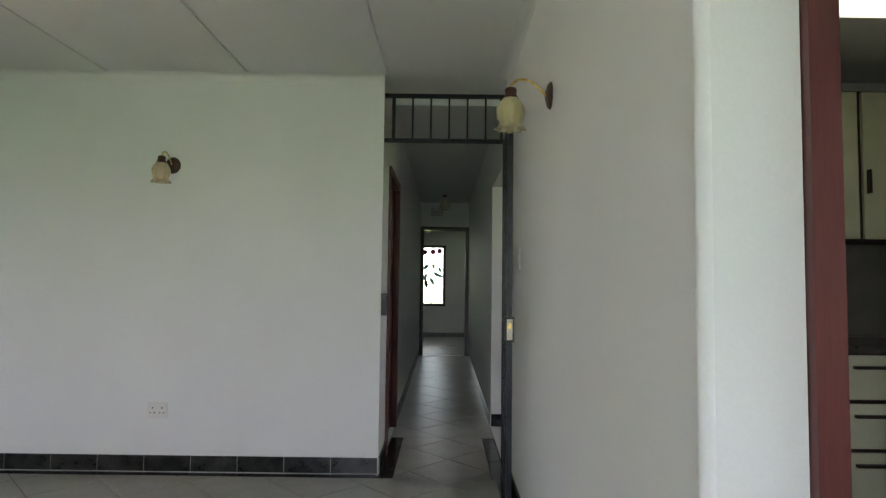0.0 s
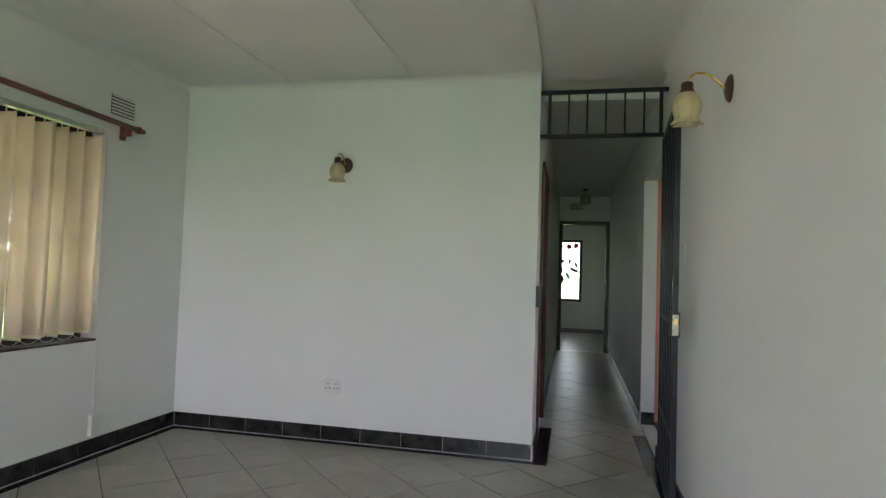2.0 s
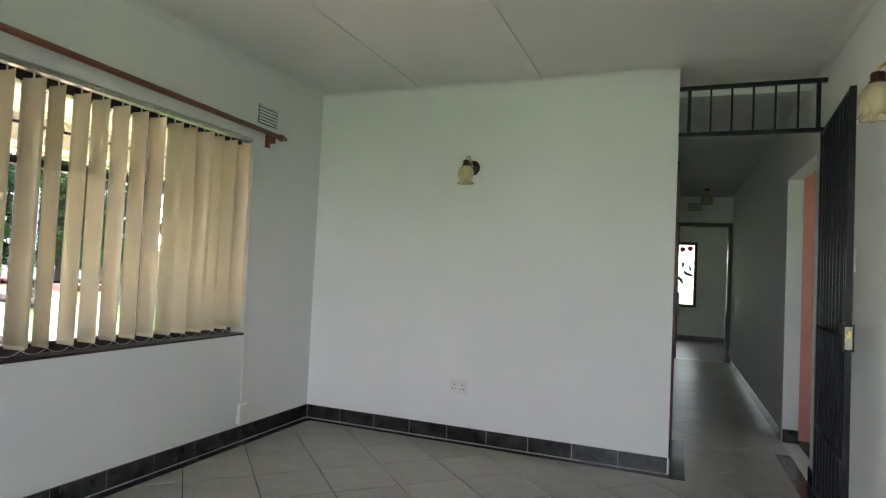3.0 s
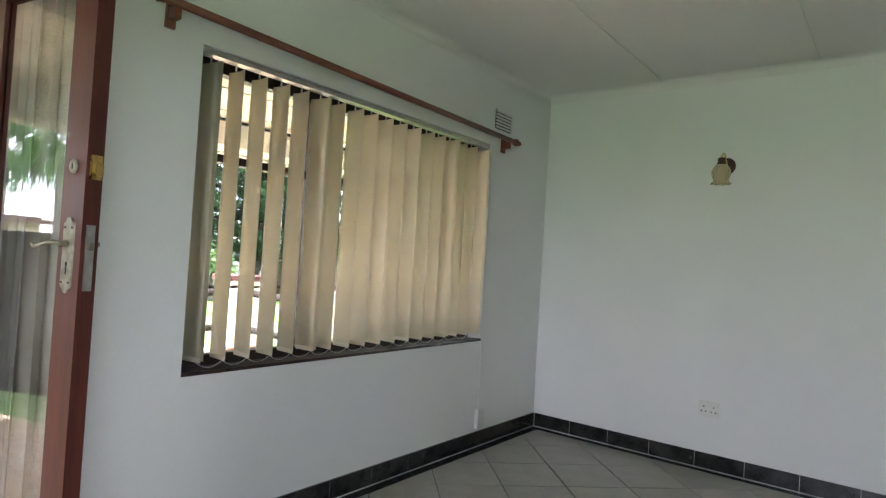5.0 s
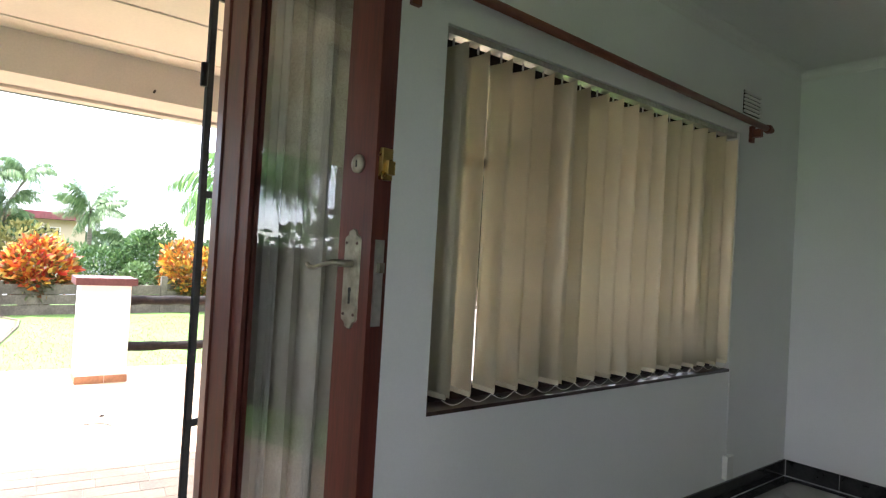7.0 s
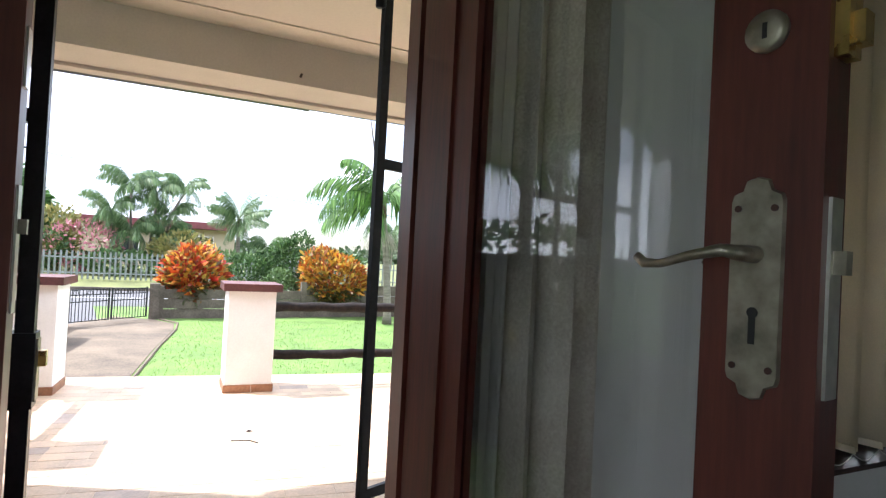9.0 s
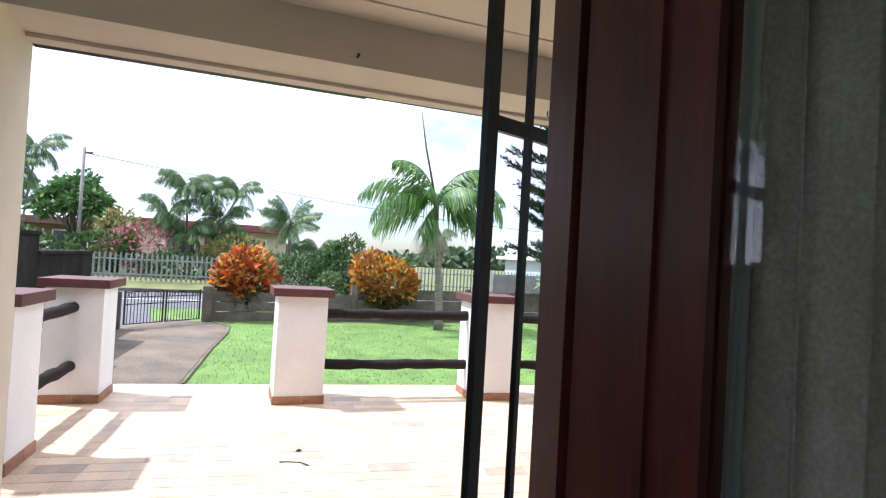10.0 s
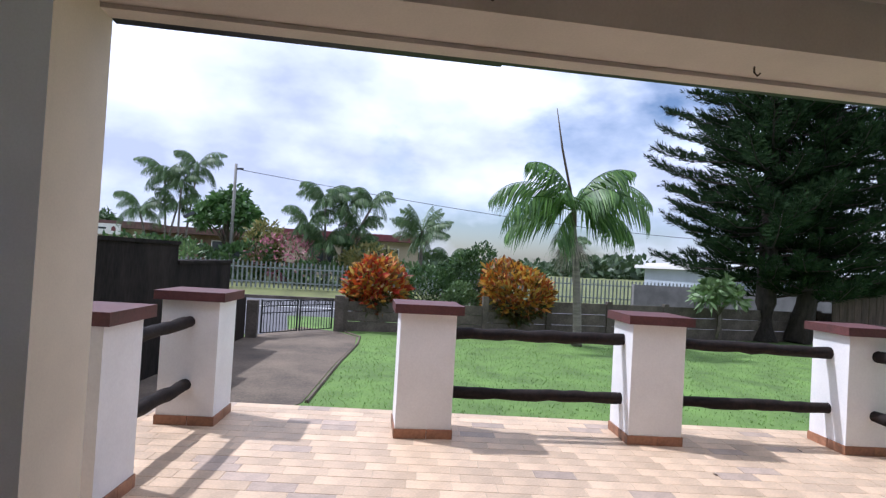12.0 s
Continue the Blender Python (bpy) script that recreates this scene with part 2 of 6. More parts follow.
def struct(name, bm, material, label="", category="", smooth=False):
    ob = part(name, bm, material, smooth=smooth)
    return tagged(ob, label=label or name.replace("_", " "), category=category or "structure", kind="structure")


def clip_poly(poly, inside):
    """Cuts a convex polygon by half planes (nx, ny, c): keeps nx*x + ny*y <= c."""
    for nx, ny, c in inside:
        out = []
        for i, p in enumerate(poly):
            q = poly[(i + 1) % len(poly)]
            dp, dq = nx * p[0] + ny * p[1] - c, nx * q[0] + ny * q[1] - c
            if dp <= 0:
                out.append(p)
            if dp * dq < 0:
                s = dp / (dp - dq)
                out.append((p[0] + (q[0] - p[0]) * s, p[1] + (q[1] - p[1]) * s))
        poly = out
        if len(poly) < 3:
            return []
    return poly


def area(poly):
    return abs(sum(p[0] * q[1] - q[0] * p[1] for p, q in zip(poly, poly[1:] + poly[:1]))) / 2


def prism(bm, poly, z0, z1, chamfer=0.002):
    n = len(poly)
    cx, cy = sum(p[0] for p in poly) / n, sum(p[1] for p in poly) / n

    def inset(p):
        d = math.hypot(p[0] - cx, p[1] - cy)
        k = max(0, 1 - chamfer * 1.4 / max(d, 1e-4))
        return cx + (p[0] - cx) * k, cy + (p[1] - cy) * k
    lo = [bm.verts.new((*p, z0)) for p in poly]
    mid = [bm.verts.new((*p, z1 - chamfer)) for p in poly]
    top = [bm.verts.new((*inset(p), z1)) for p in poly]
    for i in range(n):
        j = (i + 1) % n
        bm.faces.new((lo[i], lo[j], mid[j], mid[i]))
        bm.faces.new((mid[i], mid[j], top[j], top[i]))
    bm.faces.new(top)


def wall_with_holes(name, axis, at0, at1, u0, u1, z0, z1, holes, material, label=""):
    """A wall between at0 and at1 on its axis, running u0..u1, with openings (a, b, low, high)."""
    bm = bmesh.new()
    us = sorted({u0, u1, *[h[0] for h in holes], *[h[1] for h in holes]})
    zs = sorted({z0, z1, *[h[2] for h in holes], *[h[3] for h in holes]})
    nu, nz = len(us) - 1, len(zs) - 1
    solid = {}
    for i in range(nu):
        for k in range(nz):
            uc, zc = (us[i] + us[i + 1]) / 2, (zs[k] + zs[k + 1]) / 2
            solid[i, k] = not any(h[0] < uc < h[1] and h[2] < zc < h[3] for h in holes)
    vs = {}

    def v(i, k, s):
        if (i, k, s) not in vs:
            a = at0 if s == 0 else at1
            vs[i, k, s] = bm.verts.new((a, us[i], zs[k]) if axis == "x" else (us[i], a, zs[k]))
        return vs[i, k, s]
    for (i, k), ok in solid.items():
        if not ok:
            continue
        for s in (0, 1):
            bm.faces.new((v(i, k, s), v(i + 1, k, s), v(i + 1, k + 1, s), v(i, k + 1, s)))
        for di, dk, a, b in ((-1, 0, (i, k), (i, k + 1)), (1, 0, (i + 1, k), (i + 1, k + 1)), (0, -1, (i, k), (i + 1, k)), (0, 1, (i, k + 1), (i + 1, k + 1))):
            if not solid.get((i + di, k + dk), False):
                bm.faces.new((v(*a, 0), v(*b, 0), v(*b, 1), v(*a, 1)))
    return struct(name, bm, material, label or "white painted plaster wall", "wall")


# ---- the house's shell ----
WX, WO = -2.49, -2.71        # west wall, inner and outer face
NY = 4.18                    # lounge north wall
HX0, HX1 = 0.185, 1.0        # passage
CZ = 2.56                    # ceiling
FY = 10.25                   # passage end
KY = 1.33                    # kitchen south wall
WIN = (1.30, 3.39, 0.712, 2.04)
DOOR = (-0.62, 0.70, -0.02, 2.09)

wall_with_holes("wall_west", "x", WO, WX, -3.2, 4.40, -0.3, 2.75, [WIN, DOOR], PAINT, "white plastered wall with window and glazed door")
struct("wall_north", bx(WX, NY, -0.3, HX0, NY + 0.2, 2.75, 0.012, 3), PAINT, "white plastered lounge wall with rounded corner", "wall")
wall_with_holes("wall_passage_west", "x", HX0 - 0.11, HX0, NY + 0.2, FY, -0.3, 2.75, [(4.58, 5.45, 0.0, 2.05)], PAINT)
wall_with_holes("wall_passage_east", "x", HX1, HX1 + 0.11, KY, FY, -0.3, 2.75, [(4.47, 5.47, 0.0, 2.05)], PAINT, "white plastered wall along lounge and passage")
wall_with_holes("wall_passage_end", "y", FY, FY + 0.11, -2.2, 2.6, -0.3, 2.75, [(HX0, HX1, 0.0, 2.15)], PAINT)
wall_with_holes("wall_far_room", "y", 13.7, 13.9, -2.2, 2.6, -0.3, 2.75, [(-0.75, 0.62, 0.68, 2.06)], PAINT)
struct("wall_far_room_west", bx(-2.35, FY, -0.3, -2.2, 13.9, 2.75), PAINT, "white plastered wall", "wall")
struct("wall_far_room_east", bx(2.6, FY, -0.3, 2.75, 13.9, 2.75), PAINT, "white plastered wall", "wall")
# unseen openings in the south and east walls, added to brighten the lounge
wall_with_holes("wall_south", "y", -3.4, -3.2, WO, 3.9, -0.3, 2.75, [(-1.45, 0.75, 0.5, 2.1)], PAINT)
wall_with_holes("wall_east", "x", 3.7, 3.9, -3.2, 4.40, -0.3, 2.75, [(0.0, 1.25, 0.8, 2.1)], PAINT, "white plastered wall")
wall_with_holes("wall_kitchen_south", "y", KY, KY + 0.11, HX1 + 0.11, 3.7, -0.3, 2.75, [(1.165, 2.1, 0.0, 2.08)], PAINT)
struct("wall_kitchen_north", bx(HX1 + 0.11, 4.2, -0.3, 3.7, 4.4, 2.75), PAINT, "pale kitchen wall", "wall")
struct("corner_bead", tube(bmesh.new(), [(HX1 + 0.008, KY + 0.008, 0.0), (HX1 + 0.008, KY + 0.008, CZ)], 0.014, 16, False), PAINT, "rounded plaster bead on the wall's corner", "trim", True)
# side rooms off the passage, closed and plain
# coral end wall and side opening are added to bounce reddish light out
CORAL = mat("coral_bounce_paint", (0.62, 0.28, 0.22), 0.7, vary=0.04, scale=2)
wall_with_holes("wall_side_room", "x", 2.5, 2.6, 4.4, 7.2, -0.3, 2.75, [(5.3, 6.0, 0.9, 2.1)], PAINT, "plain wall of the side room")
struct("wall_side_room_end", bx(HX1 + 0.11, 5.62, -0.3, 2.5, 5.74, 2.75), CORAL, "plain wall of the side room", "wall")
struct("wall_side_room_west", bx(-1.6, NY + 0.2, -0.3, -1.5, 7.2, 2.75), PAINT, "plain wall of the side room", "wall")
struct("wall_side_room_north", bx(-1.5, 7.1, -0.3, HX0 - 0.11, 7.2, 2.75), PAINT, "plain wall of the side room", "wall")

struct("ceiling", bx(WO, -3.4, CZ, 3.9, 13.9, CZ + 0.1), CEIL, "white painted ceiling boards", "ceiling")
for x in (HX0, -0.715, -1.63):
    struct("ceiling_strip", bx(x - 0.018, -3.2, CZ - 0.008, x + 0.018, NY - 0.06, CZ, 0.003), CEIL, "white cover strip on the ceiling", "trim")


def cornice(name, pts):
    """A coved cornice along a run of wall, its back to the left of the run."""
    (x0, y0), (x1, y1) = pts
    d = Vector((x1 - x0, y1 - y0, 0)).normalized()
    inn = Vector((d.y, -d.x, 0))
    bm = bmesh.new()
    prof = [(0, -0.052)] + [(0.002 + 0.048 * (1 - math.cos(a)), -0.05 + 0.048 * math.sin(a)) for a in [i * math.pi / 12 for i in range(7)]] + [(0.052, 0), (0, 0)]
    rings = [[bm.verts.new(Vector((x, y, CZ)) + inn * p + Vector((0, 0, q))) for p, q in prof] for x, y in ((x0, y0), (x1, y1))]
    k = len(prof)
    for i in range(k):
        bm.faces.new((rings[0][i], rings[0][(i + 1) % k], rings[1][(i + 1) % k], rings[1][i]))
    bm.faces.new(rings[0])
    bm.faces.new(rings[1][::-1])
    struct(name, bm, CEIL, "white coved plaster cornice", "trim")


cornice("cornice_north", ((WX, NY), (HX0, NY)))
cornice("cornice_west", ((WX, -3.2), (WX, NY - 0.054)))
cornice("cornice_east", ((HX1, NY - 0.0), (HX1, KY)))
cornice("cornice_passage", ((HX0 + 0.076, NY + 0.42), (HX1 - 0.076, NY + 0.42)))
struct("passage_bulkhead", bx(HX0, NY + 0.42, 2.50, HX1, NY + 0.53, CZ), PAINT, "white bulkhead over the passage", "wall")

# floors
struct("floor", bx(WO, -3.4, -0.3, 3.9, FY + 0.11, -0.008), GROUT, "grey beige ceramic tile floor laid diagonally", "floor")
struct("floor_far_room", bx(-2.35, FY + 0.11, -0.3, 2.75, 13.9, -0.002), mat("pale_grey_floor", (0.42, 0.42, 0.42), 0.3, vary=0.06), "pale smooth floor of the far room", "floor")


def door_frame(name, axis, at0, at1, a, b, top, material, label, w=0.055):
    """Jambs and head of a door opening a..b."""
    ob = thing(name, pose(0, 0, 0), label, "door frame")
    ob["kind"] = "structure"

    def bar(nm, u0, u1, z0, z1):
        part(nm, bx(at0, u0, z0, at1, u1, z1, 0.004) if axis == "x" else bx(u0, at0, z0, u1, at1, z1, 0.004), material, ob)
    bar("jamb", a, a + w, 0.0, top - w)
    bar("jamb", b - w, b, 0.0, top - w)
    bar("door_head", a, b, top - w, top)
    return ob


door_frame("door_1", "y", FY - 0.03, FY + 0.12, HX0 + 0.002, HX1 - 0.002, 2.15, DARK_WOOD, "dark brown door frame at the passage end")
door_frame("door_2", "x", HX0 - 0.125, HX0 + 0.018, 4.58, 5.45, 2.05, MAHOGANY, "dark red brown door frame in the passage wall")
part("door_leaf", bx(HX0 - 0.075, 4.637, 0.01, HX0 - 0.035, 5.393, 1.993, 0.003), MAHOGANY, bpy.data.objects["door_2"], "closed dark wooden door")
door_frame("door_3", "y", KY - 0.02, KY + 0.125, 1.167, 2.098, 2.078, RED_WOOD, "red stained kitchen door frame", 0.05)

# ---- sconces ----


def wall_sconce(m):
    """Arm along -y from a back plate on a wall at y = 0, tulip shade hanging at its end."""
    ob = thing("wall_sconce", m, "wall lamp with amber tulip glass shade and brass arm", "wall lamp", "sconces in the lounge")
    bm = bmesh.new()
    rings = lathe(bm, [(0.001, 0.022), (0.02, 0.024), (0.034, 0.018), (0.048, 0.014), (0.056, 0.006), (0.058, 0.0), (0.001, 0.0)], 24)
    for v in bm.verts:
        v.co = v.co * 0.86
    for v in bm.verts:
        v.co = Vector((v.co.x, -v.co.z, v.co.y * 1.1))
    part("back_plate", bm, BROWN_CUP, ob, "turned brown wooden back plate", True)
    pts = []
    for i in range(15):
        s = i / 14
        pts.append((0, -0.02 - 0.135 * s, 0.064 * math.sin(min(1, s * 1.6) * math.pi * 0.5) - 0.35 * max(0, s - 0.74) ** 2))
    pts.append((0, -0.157, 0.02))
    part("arm", tube(bmesh.new(), pts, 0.005, 8), BRASS, ob, "curved brass arm", True)
    bm = bmesh.new()
    lathe(bm, [(0.004, 0.0), (0.02, -0.002), (0.024, -0.01), (0.023, -0.03), (0.028, -0.036), (0.03, -0.044), (0.004, -0.044)], 20)
    part("lamp_cap", bm, BROWN_CUP, ob, "brown cap", True, pose(0, -0.157, 0.03))
    bm = bmesh.new()

    def ruf(i, a):
        return (0.0, 0.0, 0.001, 0.002, 0.002, 0.002, 0.002, 0.003, 0.008, 0.010, 0.006, 0.003)[min(i, 11)] * math.cos(8 * a)
    outer = [(r * 0.95, z * 0.93) for r, z in ((0.026, 0.0), (0.036, -0.008), (0.050, -0.028), (0.058, -0.05), (0.058, -0.072), (0.052, -0.092), (0.046, -0.108), (0.046, -0.118), (0.053, -0.130), (0.058, -0.137))]
    inner = [(r - 0.003, z) for r, z in outer[::-1]]
    lathe(bm, outer + inner, 48, lambda i, a: ruf(i if i < 10 else 19 - i, a))
    sh = part("shade", bm, AMBER, ob, "moulded amber glass tulip shade", True, pose(0, -0.157, -0.01))
    sh.visible_shadow = False
    bm = bmesh.new()
    lathe(bm, [(0.001, 0.0), (0.013, -0.004), (0.014, -0.03), (0.017, -0.04), (0.019, -0.052), (0.014, -0.066), (0.001, -0.072)], 16)
    part("bulb", bm, mat("bulb_glass", (0.8, 0.78, 0.7), 0.3, vary=0.02), ob, "unlit bulb", True, pose(0, -0.157, -0.01))
    return ob


lamp_a = wall_sconce(pose(-1.185, NY, 1.955))
copy_thing(lamp_a, pose(HX1, 2.67, 1.955, 0, 0, 90) @ pose(0, 0, 0, 0, 0, 180))

# ---- steel transom and gate at the passage ----
trellis = thing("security_transom", pose(0, NY + 0.03, 0), "black steel transom grille over the passage opening", "grille")
part("top_rail", bx(HX0, -0.012, 2.43, HX1, 0.012, 2.455, 0.003), BLACK_STEEL, trellis)
part("bottom_rail", bx(HX0, -0.012, 2.132, HX1, 0.012, 2.157, 0.003), BLACK_STEEL, trellis)
for i, x in enumerate((0.245, 0.37, 0.49, 0.61, 0.73, 0.85, 0.955)):
    w = 0.011 if i in (0, 6) else 0.006
    part("bar", bx(x - w, -w, 2.157, x + w, w, 2.43, 0.002), BLACK_STEEL, trellis)
part("gate_post", bx(0.982, -0.008, 0.0, 0.998, 0.03, 2.132, 0.003), BLACK_STEEL, trellis)
part("strike_box", bx(HX0, -0.03, 1.0, HX0 + 0.035, 0.03, 1.14, 0.004), BLACK_STEEL, trellis, "black lock keep")


def barred_leaf(name, m, width, height, rails, bars, label, lock_z=None, group="", stile=0.024, deep=0.012, rod=0.007):
    """A steel gate leaf along +x from its hinge."""
    g = thing(name, m, label, "gate", group)
    part("hinge_stile", bx(0, -deep, 0.03, stile, deep, height, 0.002), BLACK_STEEL, g)
    part("lock_stile", bx(width - 0.026, -0.013, 0.03, width, 0.013, height, 0.003), BLACK_STEEL, g)
    for z in rails:
        part("rail", bx(stile, -0.8 * deep, z, width - 0.026, 0.8 * deep, z + 0.022, 0.002), BLACK_STEEL, g)
    for x in bars:
        part("bar", bx(x - rod, -rod, 0.05, x + rod, rod, height - 0.022, 0.002), BLACK_STEEL, g)
    for z in (0.35, height - 0.3):
        part("hinge", tube(bmesh.new(), [(-0.008, 0, z), (-0.008, 0, z + 0.07)], 0.011, 10), BLACK_STEEL, g, smooth=True)
    if lock_z:
        lk = part("lock_case", bx(width - 0.10, -0.022, lock_z - 0.06, width + 0.004, 0.022, lock_z + 0.06, 0.004), BLACK_STEEL, g)
        part("lock_plate", bx(width + 0.004, -0.014, lock_z - 0.05, width + 0.007, 0.014, lock_z + 0.05, 0.001), DULL_BRASS, lk, "brass lock face plate")
        part("latch_bolt", bx(width + 0.007, -0.008, lock_z + 0.005, width + 0.018, 0.008, lock_z + 0.03, 0.002), BRASS, lk)
    return g


barred_leaf("passage_gate", pose(0.972, NY - 0.01, 0, 0, 0, -93.9), 0.90, 2.12, (0.05, 0.42, 0.98, 2.096), [0.1 * k for k in range(1, 9)], "black steel security gate standing open along the wall", 0.99)

rose = thing("ceiling_light", pose(-1.3, 2.6, CZ), "round brown ceiling light base", "ceiling light")
bm = bmesh.new()
lathe(bm, [(0.001, -0.045), (0.03, -0.045), (0.05, -0.03), (0.058, -0.012), (0.06, 0.0), (0.001, 0.0)], 24)
part("base_plate", bm, BROWN_CUP, rose, "", True)

sw = thing("light_switch", pose(HX1, 3.58, 1.35, 0, 0, -90), "white light switch plate on the wall", "light switch")
part("face_plate", bx(-0.036, -0.009, -0.058, 0.036, 0.0, 0.058, 0.003), PLASTIC, sw)
part("rocker", bx(-0.010, -0.014, -0.018, 0.010, -0.008, 0.018, 0.002), PLASTIC, sw)

# ---- socket, vent, trunking ----
so = thing("wall_socket", pose(-1.222, NY, 0.383), "white double plug socket on the wall", "socket")
part("face_plate", bx(-0.063, -0.010, -0.05, 0.063, 0.0, 0.05, 0.003), PLASTIC, so)
for dx in (-0.03, 0.03):
    for x, z in ((0, 0.016), (-0.013, -0.014), (0.013, -0.014)):
        bm = bmesh.new()
        tube(bm, [(dx + x, -0.0125, z), (dx + x, -0.008, z)], 0.0045, 8)
        part("pin_hole", bm, VENT_HOLE, so)
for dx in (-0.03, 0.03):
    part("rocker", bx(dx - 0.007, -0.014, 0.028, dx + 0.007, -0.009, 0.042, 0.001), PLASTIC, so)


def air_vent(name, m, w, h, n, label):
    v = thing(name, m, label, "air vent", "air vents")
    part("backing", bx(-w / 2, -0.004, -h / 2, w / 2, 0.0, h / 2), VENT_HOLE, v)
    for i in range(n):
        z = -h / 2 + h * (i + 0.5) / n
        bm = bmesh.new()
        box(bm, -w / 2, -0.014, z - h / n * 0.28, w / 2, -0.004, z + h / n * 0.28)
        part("slat", bm, PLASTIC, v)
    return v


air_vent("air_vent", pose(WX, 3.51, 2.225, 0, 0, 90), 0.20, 0.13, 6, "white louvred air vent high on the wall")
air_vent("air_vent", pose(0.46, FY, 2.40, 0, 0, 0), 0.21, 0.12, 5, "louvred air vent over the passage door")
tr = thing("cable_trunking", pose(WX, 3.41, 0.125), "white cable trunking with a junction box", "trunking")
part("junction_box", bx(0, -0.04, 0, 0.028, 0.03, 0.125, 0.003), PLASTIC, tr)
part("conduit", bx(0, -0.012, 0.125, 0.006, 0.006, 0.587, 0.002), PAINT, tr)

# ---- curtain rod over the window ----
rod = thing("curtain_rod", pose(-2.425, 2.335, 2.112, -1.1, 0, 0), "red brown wooden curtain pole with carved finials", "curtain rod")
part("pole", tube(bmesh.new(), [(0, -1.235, 0), (0, 1.235, 0)], 0.017, 14), ROD_WOOD, rod, smooth=True)
for s in (-1, 1):
    bm = bmesh.new()
    lathe(bm, [(0.001, 0.075), (0.012, 0.07), (0.017, 0.058), (0.012, 0.045), (0.020, 0.034), (0.026, 0.02), (0.020, 0.006), (0.023, 0.0), (0.017, -0.006), (0.001, -0.006)], 16)
    part("finial", bm, ROD_WOOD, rod, "turned wooden finial", True, pose(0, s * 1.235, 0, -90 * s, 0, 0))
    bm = bmesh.new()
    box(bm, -0.064, -0.014, -0.045, 0.0, 0.014, 0.0)
    box(bm, -0.064, -0.018, -0.072, -0.046, 0.018, 0.02)
    bevel(bm, 0.004)
    part("bracket", bm, ROD_WOOD, rod, "", False, pose(0, s * 1.178, -0.012))

# ---- window with blind ----
wy0, wy1, wz0, wz1 = WIN
win = thing("window_1", pose(-2.63, 0, 0), "dark wooden window with clear panes and burglar bars", "window")
win["kind"] = "structure"
for nm, a in (("window_frame", (wy0, wz0, wy0 + 0.05, wz1)), ("window_frame", (wy1 - 0.05, wz0, wy1, wz1)), ("window_frame", (wy0 + 0.05, wz1 - 0.06, wy1 - 0.05, wz1)), ("window_frame", (wy0 + 0.05, wz0, wy1 - 0.05, wz0 + 0.06)),
              ("mullion", (1.965, wz0 + 0.06, 2.005, wz1 - 0.06)), ("mullion", (2.665, wz0 + 0.06, 2.705, wz1 - 0.06)), ("transom_bar", (wy0 + 0.05, 1.60, 1.965, 1.635)), ("transom_bar", (2.005, 1.60, 2.665, 1.635)), ("transom_bar", (2.705, 1.60, wy1 - 0.05, 1.635))):
    part(nm, bx(-0.03, a[0], a[1], 0.03, a[2], a[3], 0.004), DARK_WOOD, win)
for a, b in ((wy0 + 0.05, 1.965), (2.005, 2.665), (2.705, wy1 - 0.05)):
    for z0, z1 in ((wz0 + 0.06, 1.60), (1.635, wz1 - 0.06)):
        p = part("pane", bx(-0.003, a, z0, 0.003, b, z1), CLEAR, win)
        p.visible_shadow = False
for z in (1.05, 1.36, 1.80):
    part("burglar_bar", bx(-0.058, wy0, z, -0.046, wy1, z + 0.012), BLACK_STEEL, win)
part("window_sill", bx(-0.0 + 0.032, wy0, wz0, 0.143, wy1, wz0 + 0.014, 0.003), SILL, win, "dark glazed tile sill")
part("outer_sill", bx(-0.14, wy0 - 0.03, wz0 - 0.03, -0.032, wy1 + 0.03, wz0 + 0.006), SILL, win)

